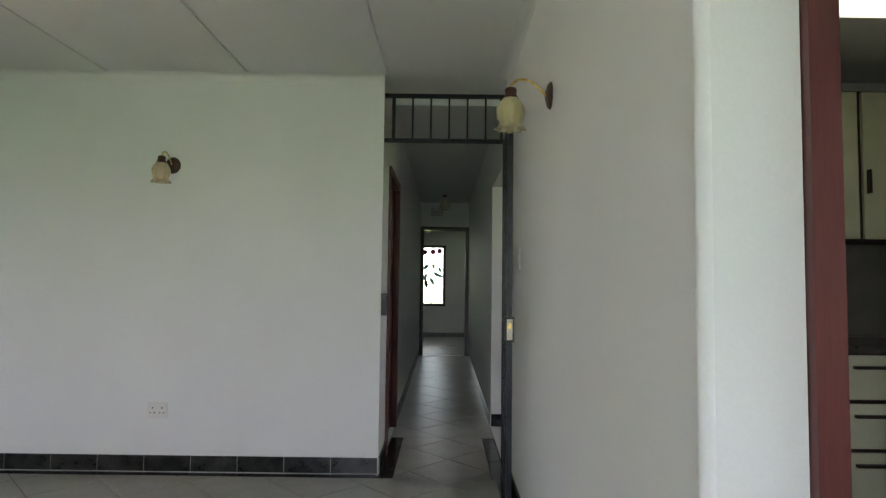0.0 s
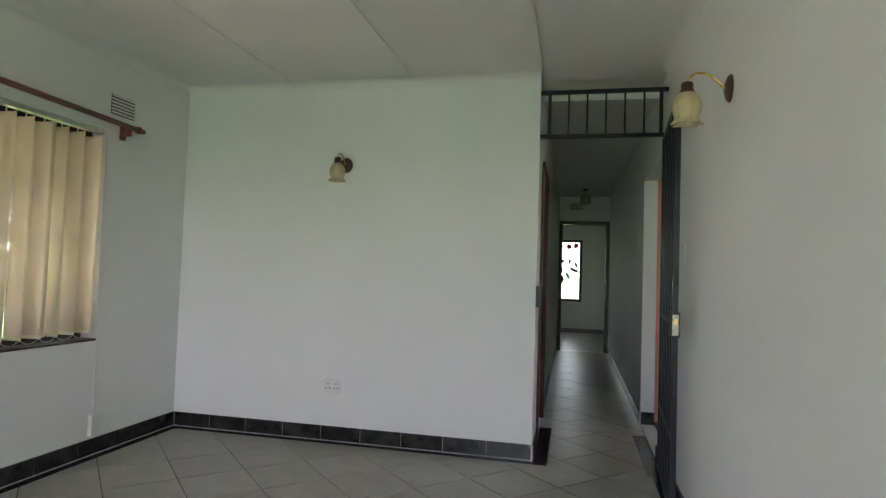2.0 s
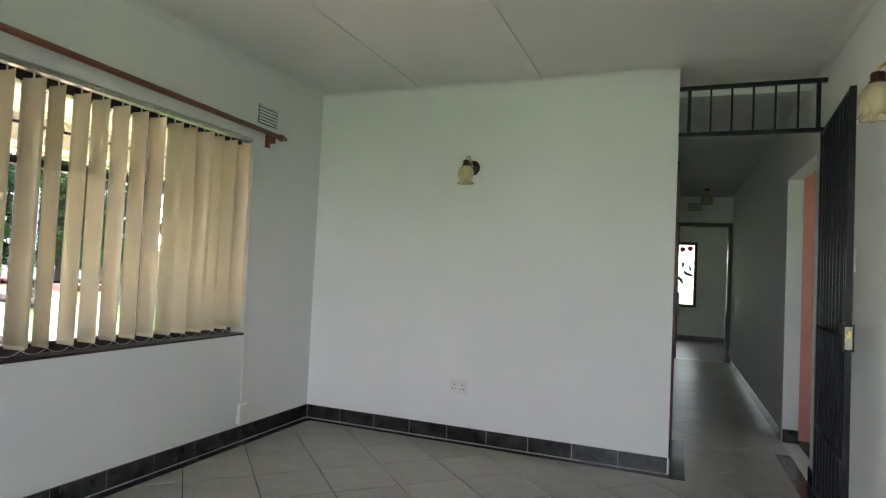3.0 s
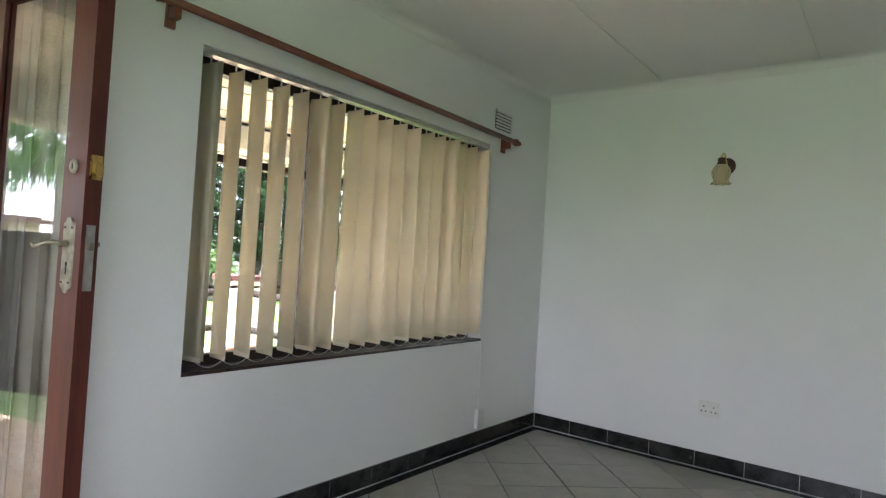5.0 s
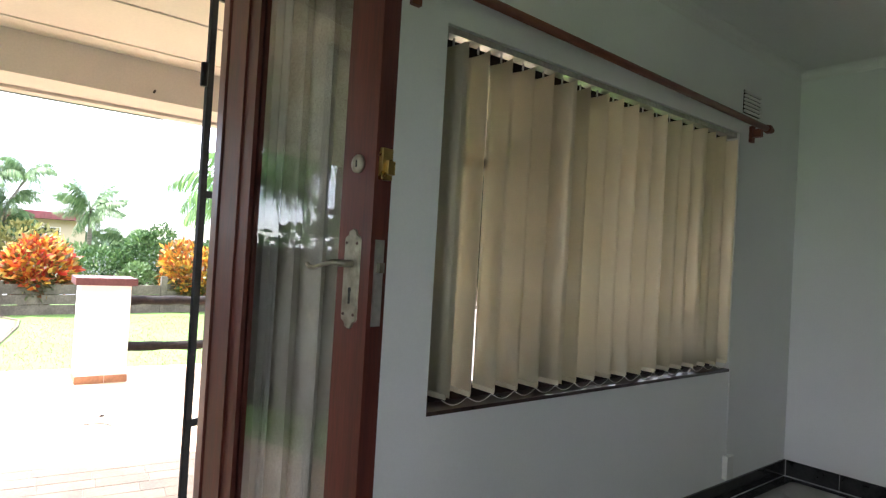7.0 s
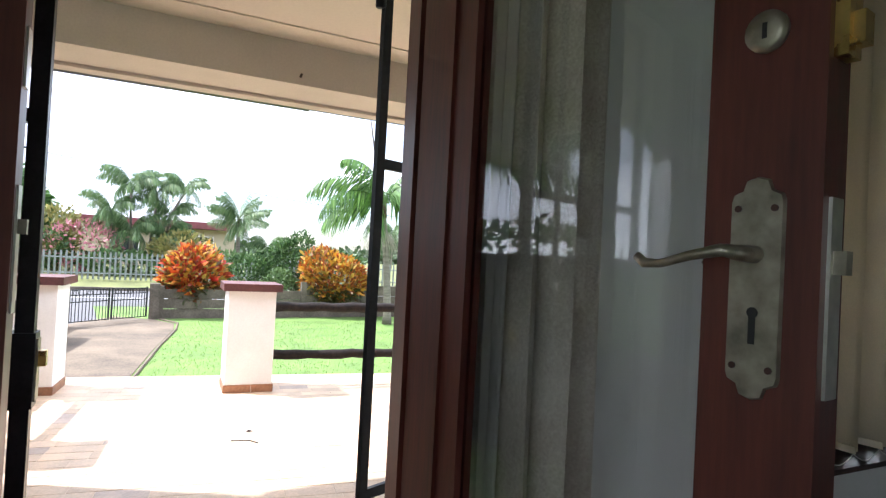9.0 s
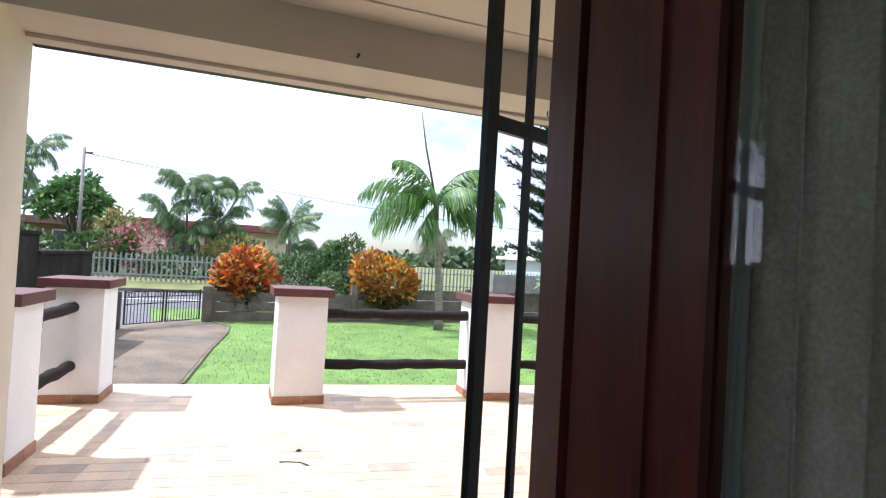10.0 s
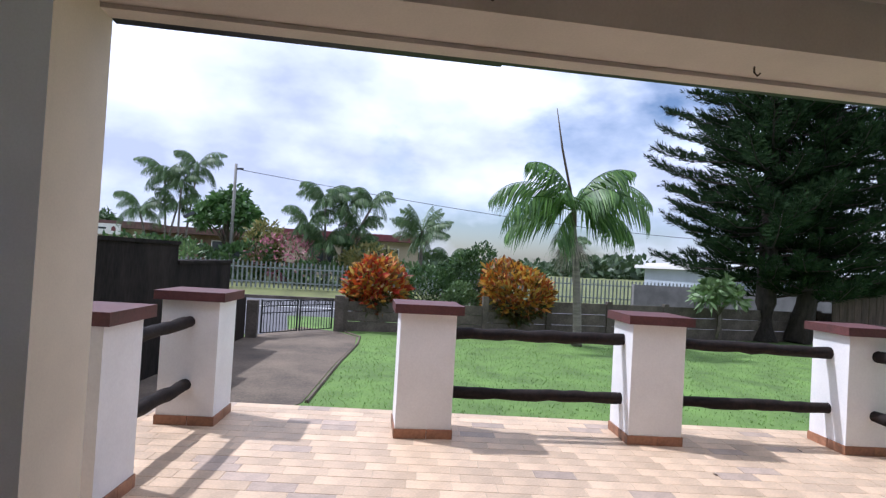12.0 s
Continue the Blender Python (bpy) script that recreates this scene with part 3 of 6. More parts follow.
blind = thing("vertical_blind", pose(-2.535, 0, 0), "beige fabric vertical blind with turned slats", "blind")
part("head_rail", bx(-0.018, wy0 + 0.006, 2.014, 0.032, wy1 - 0.006, 2.037, 0.003), STEEL, blind, "white aluminium head rail")
SLATS = 18
slat_mesh = None
for i in range(SLATS):
    y = wy0 + 0.062 + (wy1 - wy0 - 0.124) * i / (SLATS - 1)
    if slat_mesh is None:
        bm = bmesh.new()
        cols = 7
        grid = []
        for k in range(cols):
            u = -0.0635 + 0.127 * k / (cols - 1)
            bow = 0.011 * (1 - (u / 0.0635) ** 2)
            grid.append((u, bow))
        rows = [(0.77, 0), (1.2, 0), (1.6, 0), (1.992, 0)]
        vs = [[bm.verts.new((u, b, z)) for u, b in grid] for z, _ in rows]
        for r0, r1 in zip(vs, vs[1:]):
            for k in range(cols - 1):
                bm.faces.new((r0[k], r0[k + 1], r1[k + 1], r1[k]))
        bmesh.ops.solidify(bm, geom=bm.faces[:], thickness=0.0012)
        slat_mesh = mesh_of("slat", bm, BLIND, True)
    ob = new("slat", slat_mesh)
    ob.parent = blind
    turn = -1.0 + random.uniform(-2.5, 2.5)
    if i in (5, 14):
        turn = 7
    if i == 0:
        turn = 9
    ob.matrix_basis = pose(0, y, 0, random.uniform(-0.25, 0.25), 0, turn)
    if i in (0, 5, 14):     # layers added against these slats to make them darker
        for k in (1, 2):
            twin = new("slat", slat_mesh)
            twin.parent = blind
            twin.matrix_basis = pose(0.004 * k, y + 0.004 * k, 0, 0, 0, turn - 2 * k)
    bm = bmesh.new()
    box(bm, -0.058, -0.002, 0.762, 0.058, 0.003, 0.78)
    part("bottom_weight", bm, BLIND, blind, "", False, ob.matrix_basis.copy())
    part("hook", tube(bmesh.new(), [(0, y, 1.988), (0, y, 2.016)], 0.004, 6), PLASTIC, blind)
    if i < SLATS - 1:
        for e in (0.058,):
            y2 = wy0 + 0.062 + (wy1 - wy0 - 0.124) * (i + 1) / (SLATS - 1)
            pts = [(e, y + (y2 - y) * k / 6 - 0.01, 0.764 - 0.022 * math.sin(math.pi * k / 6)) for k in range(7)]
            part("bead_chain", tube(bmesh.new(), pts, 0.0014, 5), PLASTIC, blind)
part("pull_cord", tube(bmesh.new(), [(0.0, wy0 + 0.018, 2.01), (0.004, wy0 + 0.02, 1.4), (0.0, wy0 + 0.018, 0.95)], 0.0022, 6), PLASTIC, blind)

# ---- glazed door pair ----
fr = thing("door_frame", pose(0, 0, 0), "mahogany frame of the glazed double door", "door frame")
fr["kind"] = "structure"
part("jamb", bx(-2.645, 0.652, 0.0, -2.574, 0.702, 2.05, 0.004), MAHOGANY, fr)
part("door_stop", bx(-2.573, 0.588, 0.0, -2.524, 0.702, 2.05, 0.004), MAHOGANY, fr)
part("jamb", bx(-2.645, -0.622, 0.0, -2.50, -0.585, 2.05, 0.004), MAHOGANY, fr)
part("door_head", bx(-2.645, -0.622, 2.05, -2.50, 0.702, 2.092, 0.004), MAHOGANY, fr)
part("threshold", bx(-2.70, -0.60, -0.02, -2.50, 0.585, 0.012, 0.004), SILL, fr)


def glazed_leaf(m, label, hand, W=0.622, hs=0.048, ls=0.11, hb=0.014):
    """A glazed leaf from its hinge along +x, 45 mm thick; its outer face looks to -y when hand is 1."""
    d = thing("glazed_door", m, label, "door", "glazed door leaves")
    H, T = 2.03, 0.044
    for nm, a in (("hinge_stile", (0, 0.012, hs, H)), ("lock_stile", (W - ls, 0.012, W, H)), ("top_rail", (hs, H - 0.10, W - ls, H)), ("bottom_rail", (hs, 0.012, W - ls, 0.21))):
        part(nm, bx(a[0], -T / 2, a[1], a[2], T / 2, a[3], 0.003), MAHOGANY, d)
    for s in (-1, 1):
        y0, y1 = (T / 2 - 0.018, T / 2 - 0.006) if s > 0 else (-T / 2 + 0.006, -T / 2 + 0.018)
        bm = bmesh.new()
        for a in ((hs - 0.004, 0.198, hs + hb, H - 0.088), (W - ls - 0.006, 0.198, W - ls + 0.012, H - 0.088), (hs + hb, H - 0.106, W - ls - 0.006, H - 0.088), (hs + hb, 0.198, W - ls - 0.006, 0.216)):
            box(bm, a[0], y0, a[1], a[2], y1, a[3])
        bevel(bm, 0.003)
        part("glazing_bead", bm, MAHOGANY, d)
    g = part("pane", bx(hs + 0.002, -0.002, 0.212, W - ls - 0.002, 0.002, H - 0.102), CLEAR, d, "clear glass pane")
    g.visible_shadow = False
    zc = 1.19
    for s in (-1, 1):
        yf = s * T / 2
        pl = bmesh.new()
        hh, ww = 0.10, 0.024
        out = [(-ww, -hh + 0.022), (-ww, hh - 0.022), (-ww * 0.92, hh - 0.016), (-ww * 0.55, hh - 0.012), (-ww * 0.42, hh - 0.003), (0, hh), (ww * 0.42, hh - 0.003), (ww * 0.55, hh - 0.012), (ww * 0.92, hh - 0.016), (ww, hh - 0.022), (ww, -hh + 0.022), (ww * 0.92, -hh + 0.016), (ww * 0.55, -hh + 0.012), (ww * 0.42, -hh + 0.003), (0, -hh), (-ww * 0.42, -hh + 0.003), (-ww * 0.55, -hh + 0.012), (-ww * 0.92, -hh + 0.016)]
        lo = [pl.verts.new((W - 0.052 + x, yf, zc + z)) for x, z in out]
        hi = [pl.verts.new((W - 0.052 + x * 0.93, yf + s * 0.004, zc + z * 0.985)) for x, z in out]
        for k in range(len(out)):
            pl.faces.new((lo[k], lo[(k + 1) % len(out)], hi[(k + 1) % len(out)], hi[k]))
        pl.faces.new(hi)
        plate = part("lock_plate", pl, DULL_BRASS, d, "tarnished scalloped brass lock plate")
        cx = W - 0.052
        lever = tube(bmesh.new(), [(cx, yf + s * 0.004, zc + 0.03), (cx, yf + s * 0.03, zc + 0.03), (cx - 0.012, yf + s * 0.038, zc + 0.032), (cx - 0.042, yf + s * 0.04, zc + 0.026), (cx - 0.07, yf + s * 0.04, zc + 0.018), (cx - 0.088, yf + s * 0.04, zc + 0.018), (cx - 0.097, yf + s * 0.04, zc + 0.025)], [0.008, 0.007, 0.0058, 0.0046, 0.0042, 0.0052, 0.0046], 10)
        part("lever_handle", lever, DULL_BRASS, plate, "curled brass lever handle", True)
        part("keyhole", bx(cx - 0.003, yf + s * 0.0035, zc - 0.05, cx + 0.003, yf + s * 0.0045, zc - 0.025), VENT_HOLE, plate)
        bm = tube(bmesh.new(), [(cx, yf + s * 0.0035, zc - 0.022), (cx, yf + s * 0.0046, zc - 0.022)], 0.005, 10)
        part("keyhole", bm, VENT_HOLE, plate)
        for x, z in ((-0.016, 0.071), (0.016, 0.071), (-0.016, -0.071), (0.016, -0.071)):
            part("screw", tube(bmesh.new(), [(cx + x, yf + s * 0.003, zc + z), (cx + x, yf + s * 0.0055, zc + z)], 0.0032, 8), BROWN_CUP, plate)
        bm = tube(bmesh.new(), [(W - 0.05, yf, 1.42), (W - 0.05, yf + s * 0.005, 1.42), (W - 0.05, yf + s * 0.007, 1.42)], [0.019, 0.019, 0.012], 20)
        rose = part("cylinder_rose", bm, DULL_BRASS, d, "round brass deadlock rose", True)
        part("key_slot", bx(W - 0.052, yf + s * 0.0068, 1.413, W - 0.048, yf + s * 0.0078, 1.427), VENT_HOLE, rose)
    part("lock_face_plate", bx(W, -0.011, 1.10, W + 0.003, 0.011, 1.27, 0.0008), STEEL, d, "worn steel lock face plate")
    part("latch_bolt", bx(W + 0.003, -0.006, 1.205, W + 0.013, 0.006, 1.225, 0.002), DULL_BRASS, d)
    for z in (0.25, 1.0, 1.8):
        part("hinge", tube(bmesh.new(), [(-0.004, T / 2 + 0.004, z), (-0.004, T / 2 + 0.004, z + 0.09)], 0.007, 10), BRASS, d, smooth=True)
    if hand == 0:
        part("strike_pocket", bx(W, -0.012, 1.40, W + 0.003, 0.012, 1.48, 0.0008), STEEL, d, "worn steel strike pocket")
        return d
    st = part("deadlock_keep", bx(W, -0.013, 1.388, W + 0.011, 0.013, 1.45, 0.004), BRASS, d, "brass night latch case")
    part("keep_tongue", bx(W + 0.011, -0.006, 1.398, W + 0.020, 0.012, 1.425, 0.002), BRASS, st)
    return d


glazed_leaf(pose(-2.519, 0.615, 0.0, 0, 0, 9.4), "mahogany glazed door leaf standing open into the lounge", 1, 0.617, 0.086, 0.10, 0.049)
glazed_leaf(pose(-2.565, -0.585, 0.0, 0, 0, 90), "closed mahogany glazed door leaf", 0)

# security gates outside the door
barred_leaf("door_gate", pose(-2.776, 0.609, -0.01, 0, 0, 112), 0.60, 2.03, (0.05, 0.70, 1.395, 2.006), (0.098, 0.255, 0.41), "black steel security gate swung open outside the door", None, "door gates", 0.022, 0.006, 0.005)
barred_leaf("door_gate", pose(-2.752, -0.60, -0.01, 0, 0, 90), 0.64, 2.03, (0.05, 0.70, 1.395, 2.006), (0.16, 0.32, 0.48), "closed black steel security gate outside the door", 1.0, "door gates")

# curtain gathered behind the open leaf


def curtain(name, m, width, z0, z1, folds, depth, material, label, seed):
    rnd = random.Random(seed)
    ob = thing(name, m, label, "curtain")
    bm = bmesh.new()
    cols, rows = folds * 10, 14
    ph = [rnd.uniform(-0.5, 0.5) for _ in range(4)]
    grid = []
    for r in range(rows + 1):
        s = r / rows
        row = []
        for c in range(cols + 1):
            u = c / cols
            a = u * folds * 2 * math.pi + ph[0] * math.sin(3 * s) + 0.6 * math.sin(5 * u + ph[1] * 4)
            w = width * (1 + 0.10 * math.sin(2.2 * s + ph[2]))
            row.append(bm.verts.new(((u - 0.5) * w + 0.008 * math.sin(2 * a), depth * (0.65 + 0.35 * s) * math.sin(a) + 0.012 * math.sin(7 * u + 2 * s), z0 + (z1 - z0) * (1 - s))))
        grid.append(row)
    for r in range(rows):
        for c in range(cols):
            bm.faces.new((grid[r][c], grid[r][c + 1], grid[r + 1][c + 1], grid[r + 1][c]))
    part("cloth", bm, material, ob, "", True)
    return ob


cu = curtain("curtain", pose(-2.435, 0.822, 0, 0, 0, 90), 0.19, 0.03, 2.16, 3, 0.032, CURTAIN, "beige patterned curtain gathered beside the door", 3)
part("curtain_track", bx(-0.28, -0.012, 2.16, 0.10, 0.053, 2.185, 0.003), ROD_WOOD, cu)
li = curtain("curtain_lining", pose(-2.44, 0.695, 0, 0, 0, 90), 0.07, 0.03, 2.16, 2, 0.018, SHEER, "white curtain lining hanging beside the door", 5)
part("curtain_track", bx(-0.05, -0.012, 2.16, 0.03, 0.055, 2.185, 0.003), ROD_WOOD, li)

# ---- passage and far room ----
pend = thing("ceiling_lamp", pose(0.585, 9.4, CZ), "hanging ceiling lamp with glass tulip shade", "ceiling lamp")
part("ceiling_rose", tube(bmesh.new(), [(0, 0, 0), (0, 0, -0.02)], 0.04, 20), BROWN_CUP, pend, smooth=True)
part("stem", tube(bmesh.new(), [(0, 0, -0.02), (0, 0, -0.07)], 0.006, 8), BRASS, pend, smooth=True)
bm = bmesh.new()
lathe(bm, [(0.022, -0.07), (0.05, -0.09), (0.075, -0.13), (0.082, -0.17), (0.07, -0.20), (0.085, -0.225)], 32, lambda i, a: 0.006 * math.cos(8 * a) * (i > 3))
part("shade", bm, AMBER, pend, "pale glass tulip shade", True).visible_shadow = False

fw = thing("window_2", pose(0, 13.78, 0), "dark framed window with stained glass flowers and leaves", "window")
fw["kind"] = "structure"
for nm, a in (("window_frame", (-0.75, 0.68, -0.69, 2.06)), ("window_frame", (0.56, 0.68, 0.62, 2.06)), ("window_frame", (-0.69, 2.0, 0.56, 2.06)), ("window_frame", (-0.69, 0.68, 0.56, 0.74)), ("mullion", (0.0, 0.74, 0.07, 2.0)), ("glazing_bar", (0.07, 1.60, 0.56, 1.615)), ("glazing_bar", (0.07, 1.16, 0.56, 1.175)), ("glazing_bar", (0.30, 0.74, 0.312, 1.16)), ("glazing_bar", (-0.69, 1.60, 0.0, 1.615)), ("glazing_bar", (-0.69, 1.16, 0.0, 1.175))):
    part(nm, bx(a[0], -0.03, a[1], a[2], 0.03, a[3], 0.003), DARK_WOOD, fw)
OBSCURE = glass("obscured_glass", (0.60, 0.57, 0.47), 0.25, 1.45)
for a, b in ((-0.69, 0.0), (0.07, 0.56)):
    part("pane", bx(a, -0.002, 0.74, b, 0.002, 2.0), OBSCURE, fw, "obscured glass pane").visible_shadow = False
GREEN_G = mat("green_stained_glass", (0.02, 0.13, 0.06), 0.2, transl=0.35)
PLUM_G = mat("plum_stained_glass", (0.16, 0.012, 0.03), 0.2, transl=0.35)


def flat_shape(pts, y0, y1):
    bm = bmesh.new()
    f = [bm.verts.new((x, y0, z)) for x, z in pts]
    k = [bm.verts.new((x, y1, z)) for x, z in pts]
    n = len(pts)
    bm.faces.new(f)
    bm.faces.new(k[::-1])
    for i in range(n):
        bm.faces.new((f[i], k[i], k[(i + 1) % n], f[(i + 1) % n]))
    return bm


for x, z, ang, L in ((0.20, 1.42, 120, 0.16), (0.16, 1.30, 80, 0.17), (0.26, 1.34, 60, 0.16), (0.34, 1.46, 40, 0.15), (0.40, 1.40, 20, 0.14), (0.24, 1.62, 140, 0.15), (0.36, 1.66, 100, 0.13), (0.46, 1.58, 70, 0.13), (0.14, 1.52, 150, 0.12)):
    c, s = math.cos(radians(ang)), math.sin(radians(ang))
    pts = []
    for u, v in ((0, 0), (0.3, 0.17), (0.6, 0.17), (1, 0), (0.6, -0.17), (0.3, -0.17)):
        pts.append((x + 1.35 * L * (u * c - v * s), z - 1.35 * L * (u * s + v * c)))
    part("glass_leaf", flat_shape(pts, -0.012, -0.004), GREEN_G, fw, "green glass leaf")
for x, z in ((0.14, 1.90), (0.33, 1.91), (0.48, 1.93)):
    part("glass_flower", flat_shape([(x + 0.07 * math.cos(k * math.pi / 5) * (1 if k % 2 else 0.75), z + 0.07 * math.sin(k * math.pi / 5) * (1 if k % 2 else 0.75)) for k in range(10)], -0.012, -0.004), PLUM_G, fw, "plum glass flower")
part("window_sill", bx(-0.78, -0.13, 0.65, 0.65, -0.032, 0.68, 0.003), PAINT, fw)

# ---- kitchen seen through the red door frame ----


def cupboard(name, x, y, z, w, d, h, doors, drawers, label):
    c = thing(name, pose(x, y, z), label, "cupboard", "kitchen cupboards")
    part("carcass", bx(0, 0, 0, w, d, h), DARK_WOOD, c)
    for i in range(doors):
        a = w * i / doors
        dr = part("cupboard_door", bx(a + 0.012, -0.02, 0.012, a + w / doors - 0.012, -0.001, h - 0.012, 0.003), CREAM_DOOR, c, "cream door")
        part("handle", bx(a + 0.03, -0.045, 0.28, a + 0.045, -0.02, 0.42, 0.004), DARK_WOOD, dr)
    for i in range(drawers):
        a = h * i / drawers
        dr = part("drawer_front", bx(0.012, -0.02, a + 0.012, w - 0.012, -0.001, a + h / drawers - 0.012, 0.003), CREAM_DOOR, c, "cream drawer front")
        part("handle", bx(w * 0.25, -0.045, a + h / drawers * 0.68, w * 0.75, -0.02, a + h / drawers * 0.74, 0.004), DARK_WOOD, dr)
    return c


for k in range(3):
    cupboard("wall_cupboard", 2.05 + 0.5 * k, 3.86, 1.49, 0.495, 0.335, 0.90, 1, 0, "cream wall cupboard with dark edges")
    cupboard("base_cupboard", 2.18 + 0.5 * k, 3.62, 0.08, 0.495, 0.575, 0.78, 0, 3, "cream drawer unit with dark handles")
tagged(part("worktop", bx(2.16, 3.58, 0.862, 3.695, 4.195, 0.90, 0.004), COUNTER), "dark laminate kitchen worktop", "worktop")
tagged(part("plinth", bx(2.18, 3.66, 0.0, 3.69, 4.19, 0.079), COUNTER), "dark plinth under the kitchen units", "plinth")
struct("kitchen_splashback", bx(HX1 + 0.11, 4.188, 0.902, 3.69, 4.199, 1.488), mat("grey_brown_wall_tile", (0.16, 0.145, 0.12), 0.35, vary=0.1), "grey brown tiled splashback", "splashback")
lf = thing("fluorescent_light", pose(2.55, 3.0, CZ), "lit fluorescent ceiling light in the kitchen", "ceiling light")
part("housing", bx(-0.7, -0.09, -0.05, 0.7, 0.09, 0.0, 0.005), PLASTIC, lf)
part("diffuser", bx(-0.68, -0.075, -0.085, 0.68, 0.075, -0.051, 0.01), glow("lit_diffuser", (1.0, 0.97, 0.66), 0.16), lf, "glowing diffuser")

# ---- verandah and terrace ----
TZ = -0.02
ROW = math.atan2(0.13, 0.99)
u_dir, v_dir = Vector((math.sin(ROW), math.cos(ROW))), Vector((-math.cos(ROW), math.sin(ROW)))
EDGE = Vector((-7.76, -0.41))
edge_c = v_dir.dot(EDGE)
TERRACE = [(v_dir.x, v_dir.y, edge_c), (1, 0, WO), (0, 1, 4.52), (0, -1, 1.05)]
terr_poly = clip_poly([(-9, -3), (0, -3), (0, 7), (-9, 7)], TERRACE)
bm = bmesh.new()
prism(bm, terr_poly, -0.6, TZ - 0.0022, 0.001)
terrace = struct("terrace", bm, PAVER_GROUT, "peach paved terrace with scattered darker pavers", "terrace")
struct("terrace_inside_strip", bx(WO, -0.62, -0.3, -2.5, 0.70, -0.021), PAVER_GROUT, "paved door step", "step")

wall_with_holes("verandah_parapet", "x", WO - 0.012, WO - 0.002, -3.2, 5.6, -0.3, 2.75, [WIN, DOOR], COLUMN_WHITE, "white outer plaster of the house wall")
struct("verandah_ceiling", bx(-5.2, -3.0, 2.33, WO - 0.012, 5.6, 2.40), VER_CEIL, "cream boarded verandah ceiling", "ceiling")
for x in (-3.35, -3.98, -4.6):
    struct("verandah_ceiling_strip", bx(x - 0.02, -3.0, 2.322, x + 0.02, 5.6, 2.33, 0.002), VER_CEIL, "cream cover strip under the verandah ceiling", "trim")
struct("verandah_beam", bx(-5.25, -3.0, 2.10, -4.80, 5.6, 2.45, 0.008), BEAM, "cream plastered verandah beam", "beam")
struct("beam_moulding", bx(-5.262, -3.0, 2.105, -5.251, 5.6, 2.16, 0.004), BEAM, "cream moulding along the beam", "trim")
struct("beam_batten", bx(-5.23, -0.545, 2.080, -5.13, 5.6, 2.0985, 0.003), BEAM, "cream batten under the beam", "trim")
struct("drip_edge", bx(-5.30, -0.545, 2.083, -5.235, 1.035, 2.0985), BLACK_STEEL, "dark drip edge below the beam", "trim")
struct("drip_edge", bx(-5.30, 1.035, 2.091, -5.235, 5.6, 2.0985), BLACK_STEEL, "dark drip edge below the beam", "trim")
struct("roof", bx(-5.35, -3.4, 2.451, -2.73, 5.7, 2.60), CAP, "roof over the verandah and house", "roof")
# carried far out to the south, unseen, to keep sun off that opening
struct("roof_house", bx(-2.9, -6.2, 2.752, 4.1, 14.2, 2.9), CAP, "house roof with an added overhang shading the south opening", "roof")
tagged(part("verandah_nail", tube(bmesh.new(), [(-4.80, 0.87, 2.145), (-4.775, 0.87, 2.15)], 0.007, 8), DARK_WOOD), "rusty nail in the verandah beam", "nail")
hk = bmesh.new()
tube(hk, [(-5.0, 2.05, 2.10), (-5.0, 2.05, 2.075), (-5.0, 2.065, 2.062), (-5.0, 2.078, 2.075)], 0.004, 7)
tagged(part("ceiling_hook", hk, DARK_WOOD), "small metal hook under the beam", "hook")

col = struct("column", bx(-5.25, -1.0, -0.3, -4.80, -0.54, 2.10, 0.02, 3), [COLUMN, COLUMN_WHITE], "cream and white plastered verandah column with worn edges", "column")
# the side facing the house takes the whiter colour, the rest cream
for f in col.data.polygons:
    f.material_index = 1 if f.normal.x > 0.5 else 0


def pillar(x, y, turn=5.0, label="white plastered terrace pillar with maroon cap"):
    p = thing("terrace_pillar", pose(x, y, TZ, 0, 0, -turn), label, "pillar", "terrace pillars")
    h = 0.195
    part("shaft", bx(-h, -h, 0.0, h, h, 0.86, 0.012, 2), PILLAR, p)
    part("cap", bx(-h - 0.045, -h - 0.045, 0.862, h + 0.045, h + 0.045, 0.925, 0.01, 2), CAP, p, "maroon painted cap")
    for s in range(4):
        r = pose(0, 0, 0, 0, 0, 90 * s)
        for a, b in ((-h - 0.007, 0.02), (0.024, h + 0.006)):
            bm = bmesh.new()
            box(bm, a, -h - 0.009, 0.0, b, -h + 0.001, 0.065, r)
            part("base_tile", bm, BASE_TILE, p)
    return p


PIL = {"a": (-5.82, -0.80), "b": (-7.29, -0.61), "c": (-7.035, 1.01), "d": (-6.925, 2.69), "e": (-6.72, 4.27), "f": (-5.30, 4.27)}
for k, (x, y) in PIL.items():
    pillar(x, y, 2.0 if k in "cf" else 6.0)


def log_rail(p, q, z, seed):
    rnd = random.Random(seed)
    a, b = Vector((*p, TZ + z)), Vector((*q, TZ + z + rnd.uniform(-0.015, 0.015)))
    d = (b - a).normalized()
    a, b = a + d * 0.13, b - d * 0.13
    pts, rs = [], []
    for i in range(15):
        s = i / 14
        pts.append(a.lerp(b, s) + Vector((rnd.uniform(-0.004, 0.004), rnd.uniform(-0.004, 0.004), rnd.uniform(-0.006, 0.006))))
        rs.append(0.043 + rnd.uniform(-0.005, 0.004))
    mid = (a + b) / 2
    ob = part("log_rail", tube(bmesh.new(), [v - mid for v in pts], rs, 12), LOG, None, "", True, Matrix.Translation(mid))
    return tagged(ob, "black creosoted log rail between terrace pillars", "rail", "log rails")


for i, (p, q) in enumerate((("a", "b"), ("c", "d"), ("d", "e"), ("e", "f"))):
    for z in (0.285, 0.715):
        log_rail(PIL[p], PIL[q], z, i * 7 + int(z * 100))

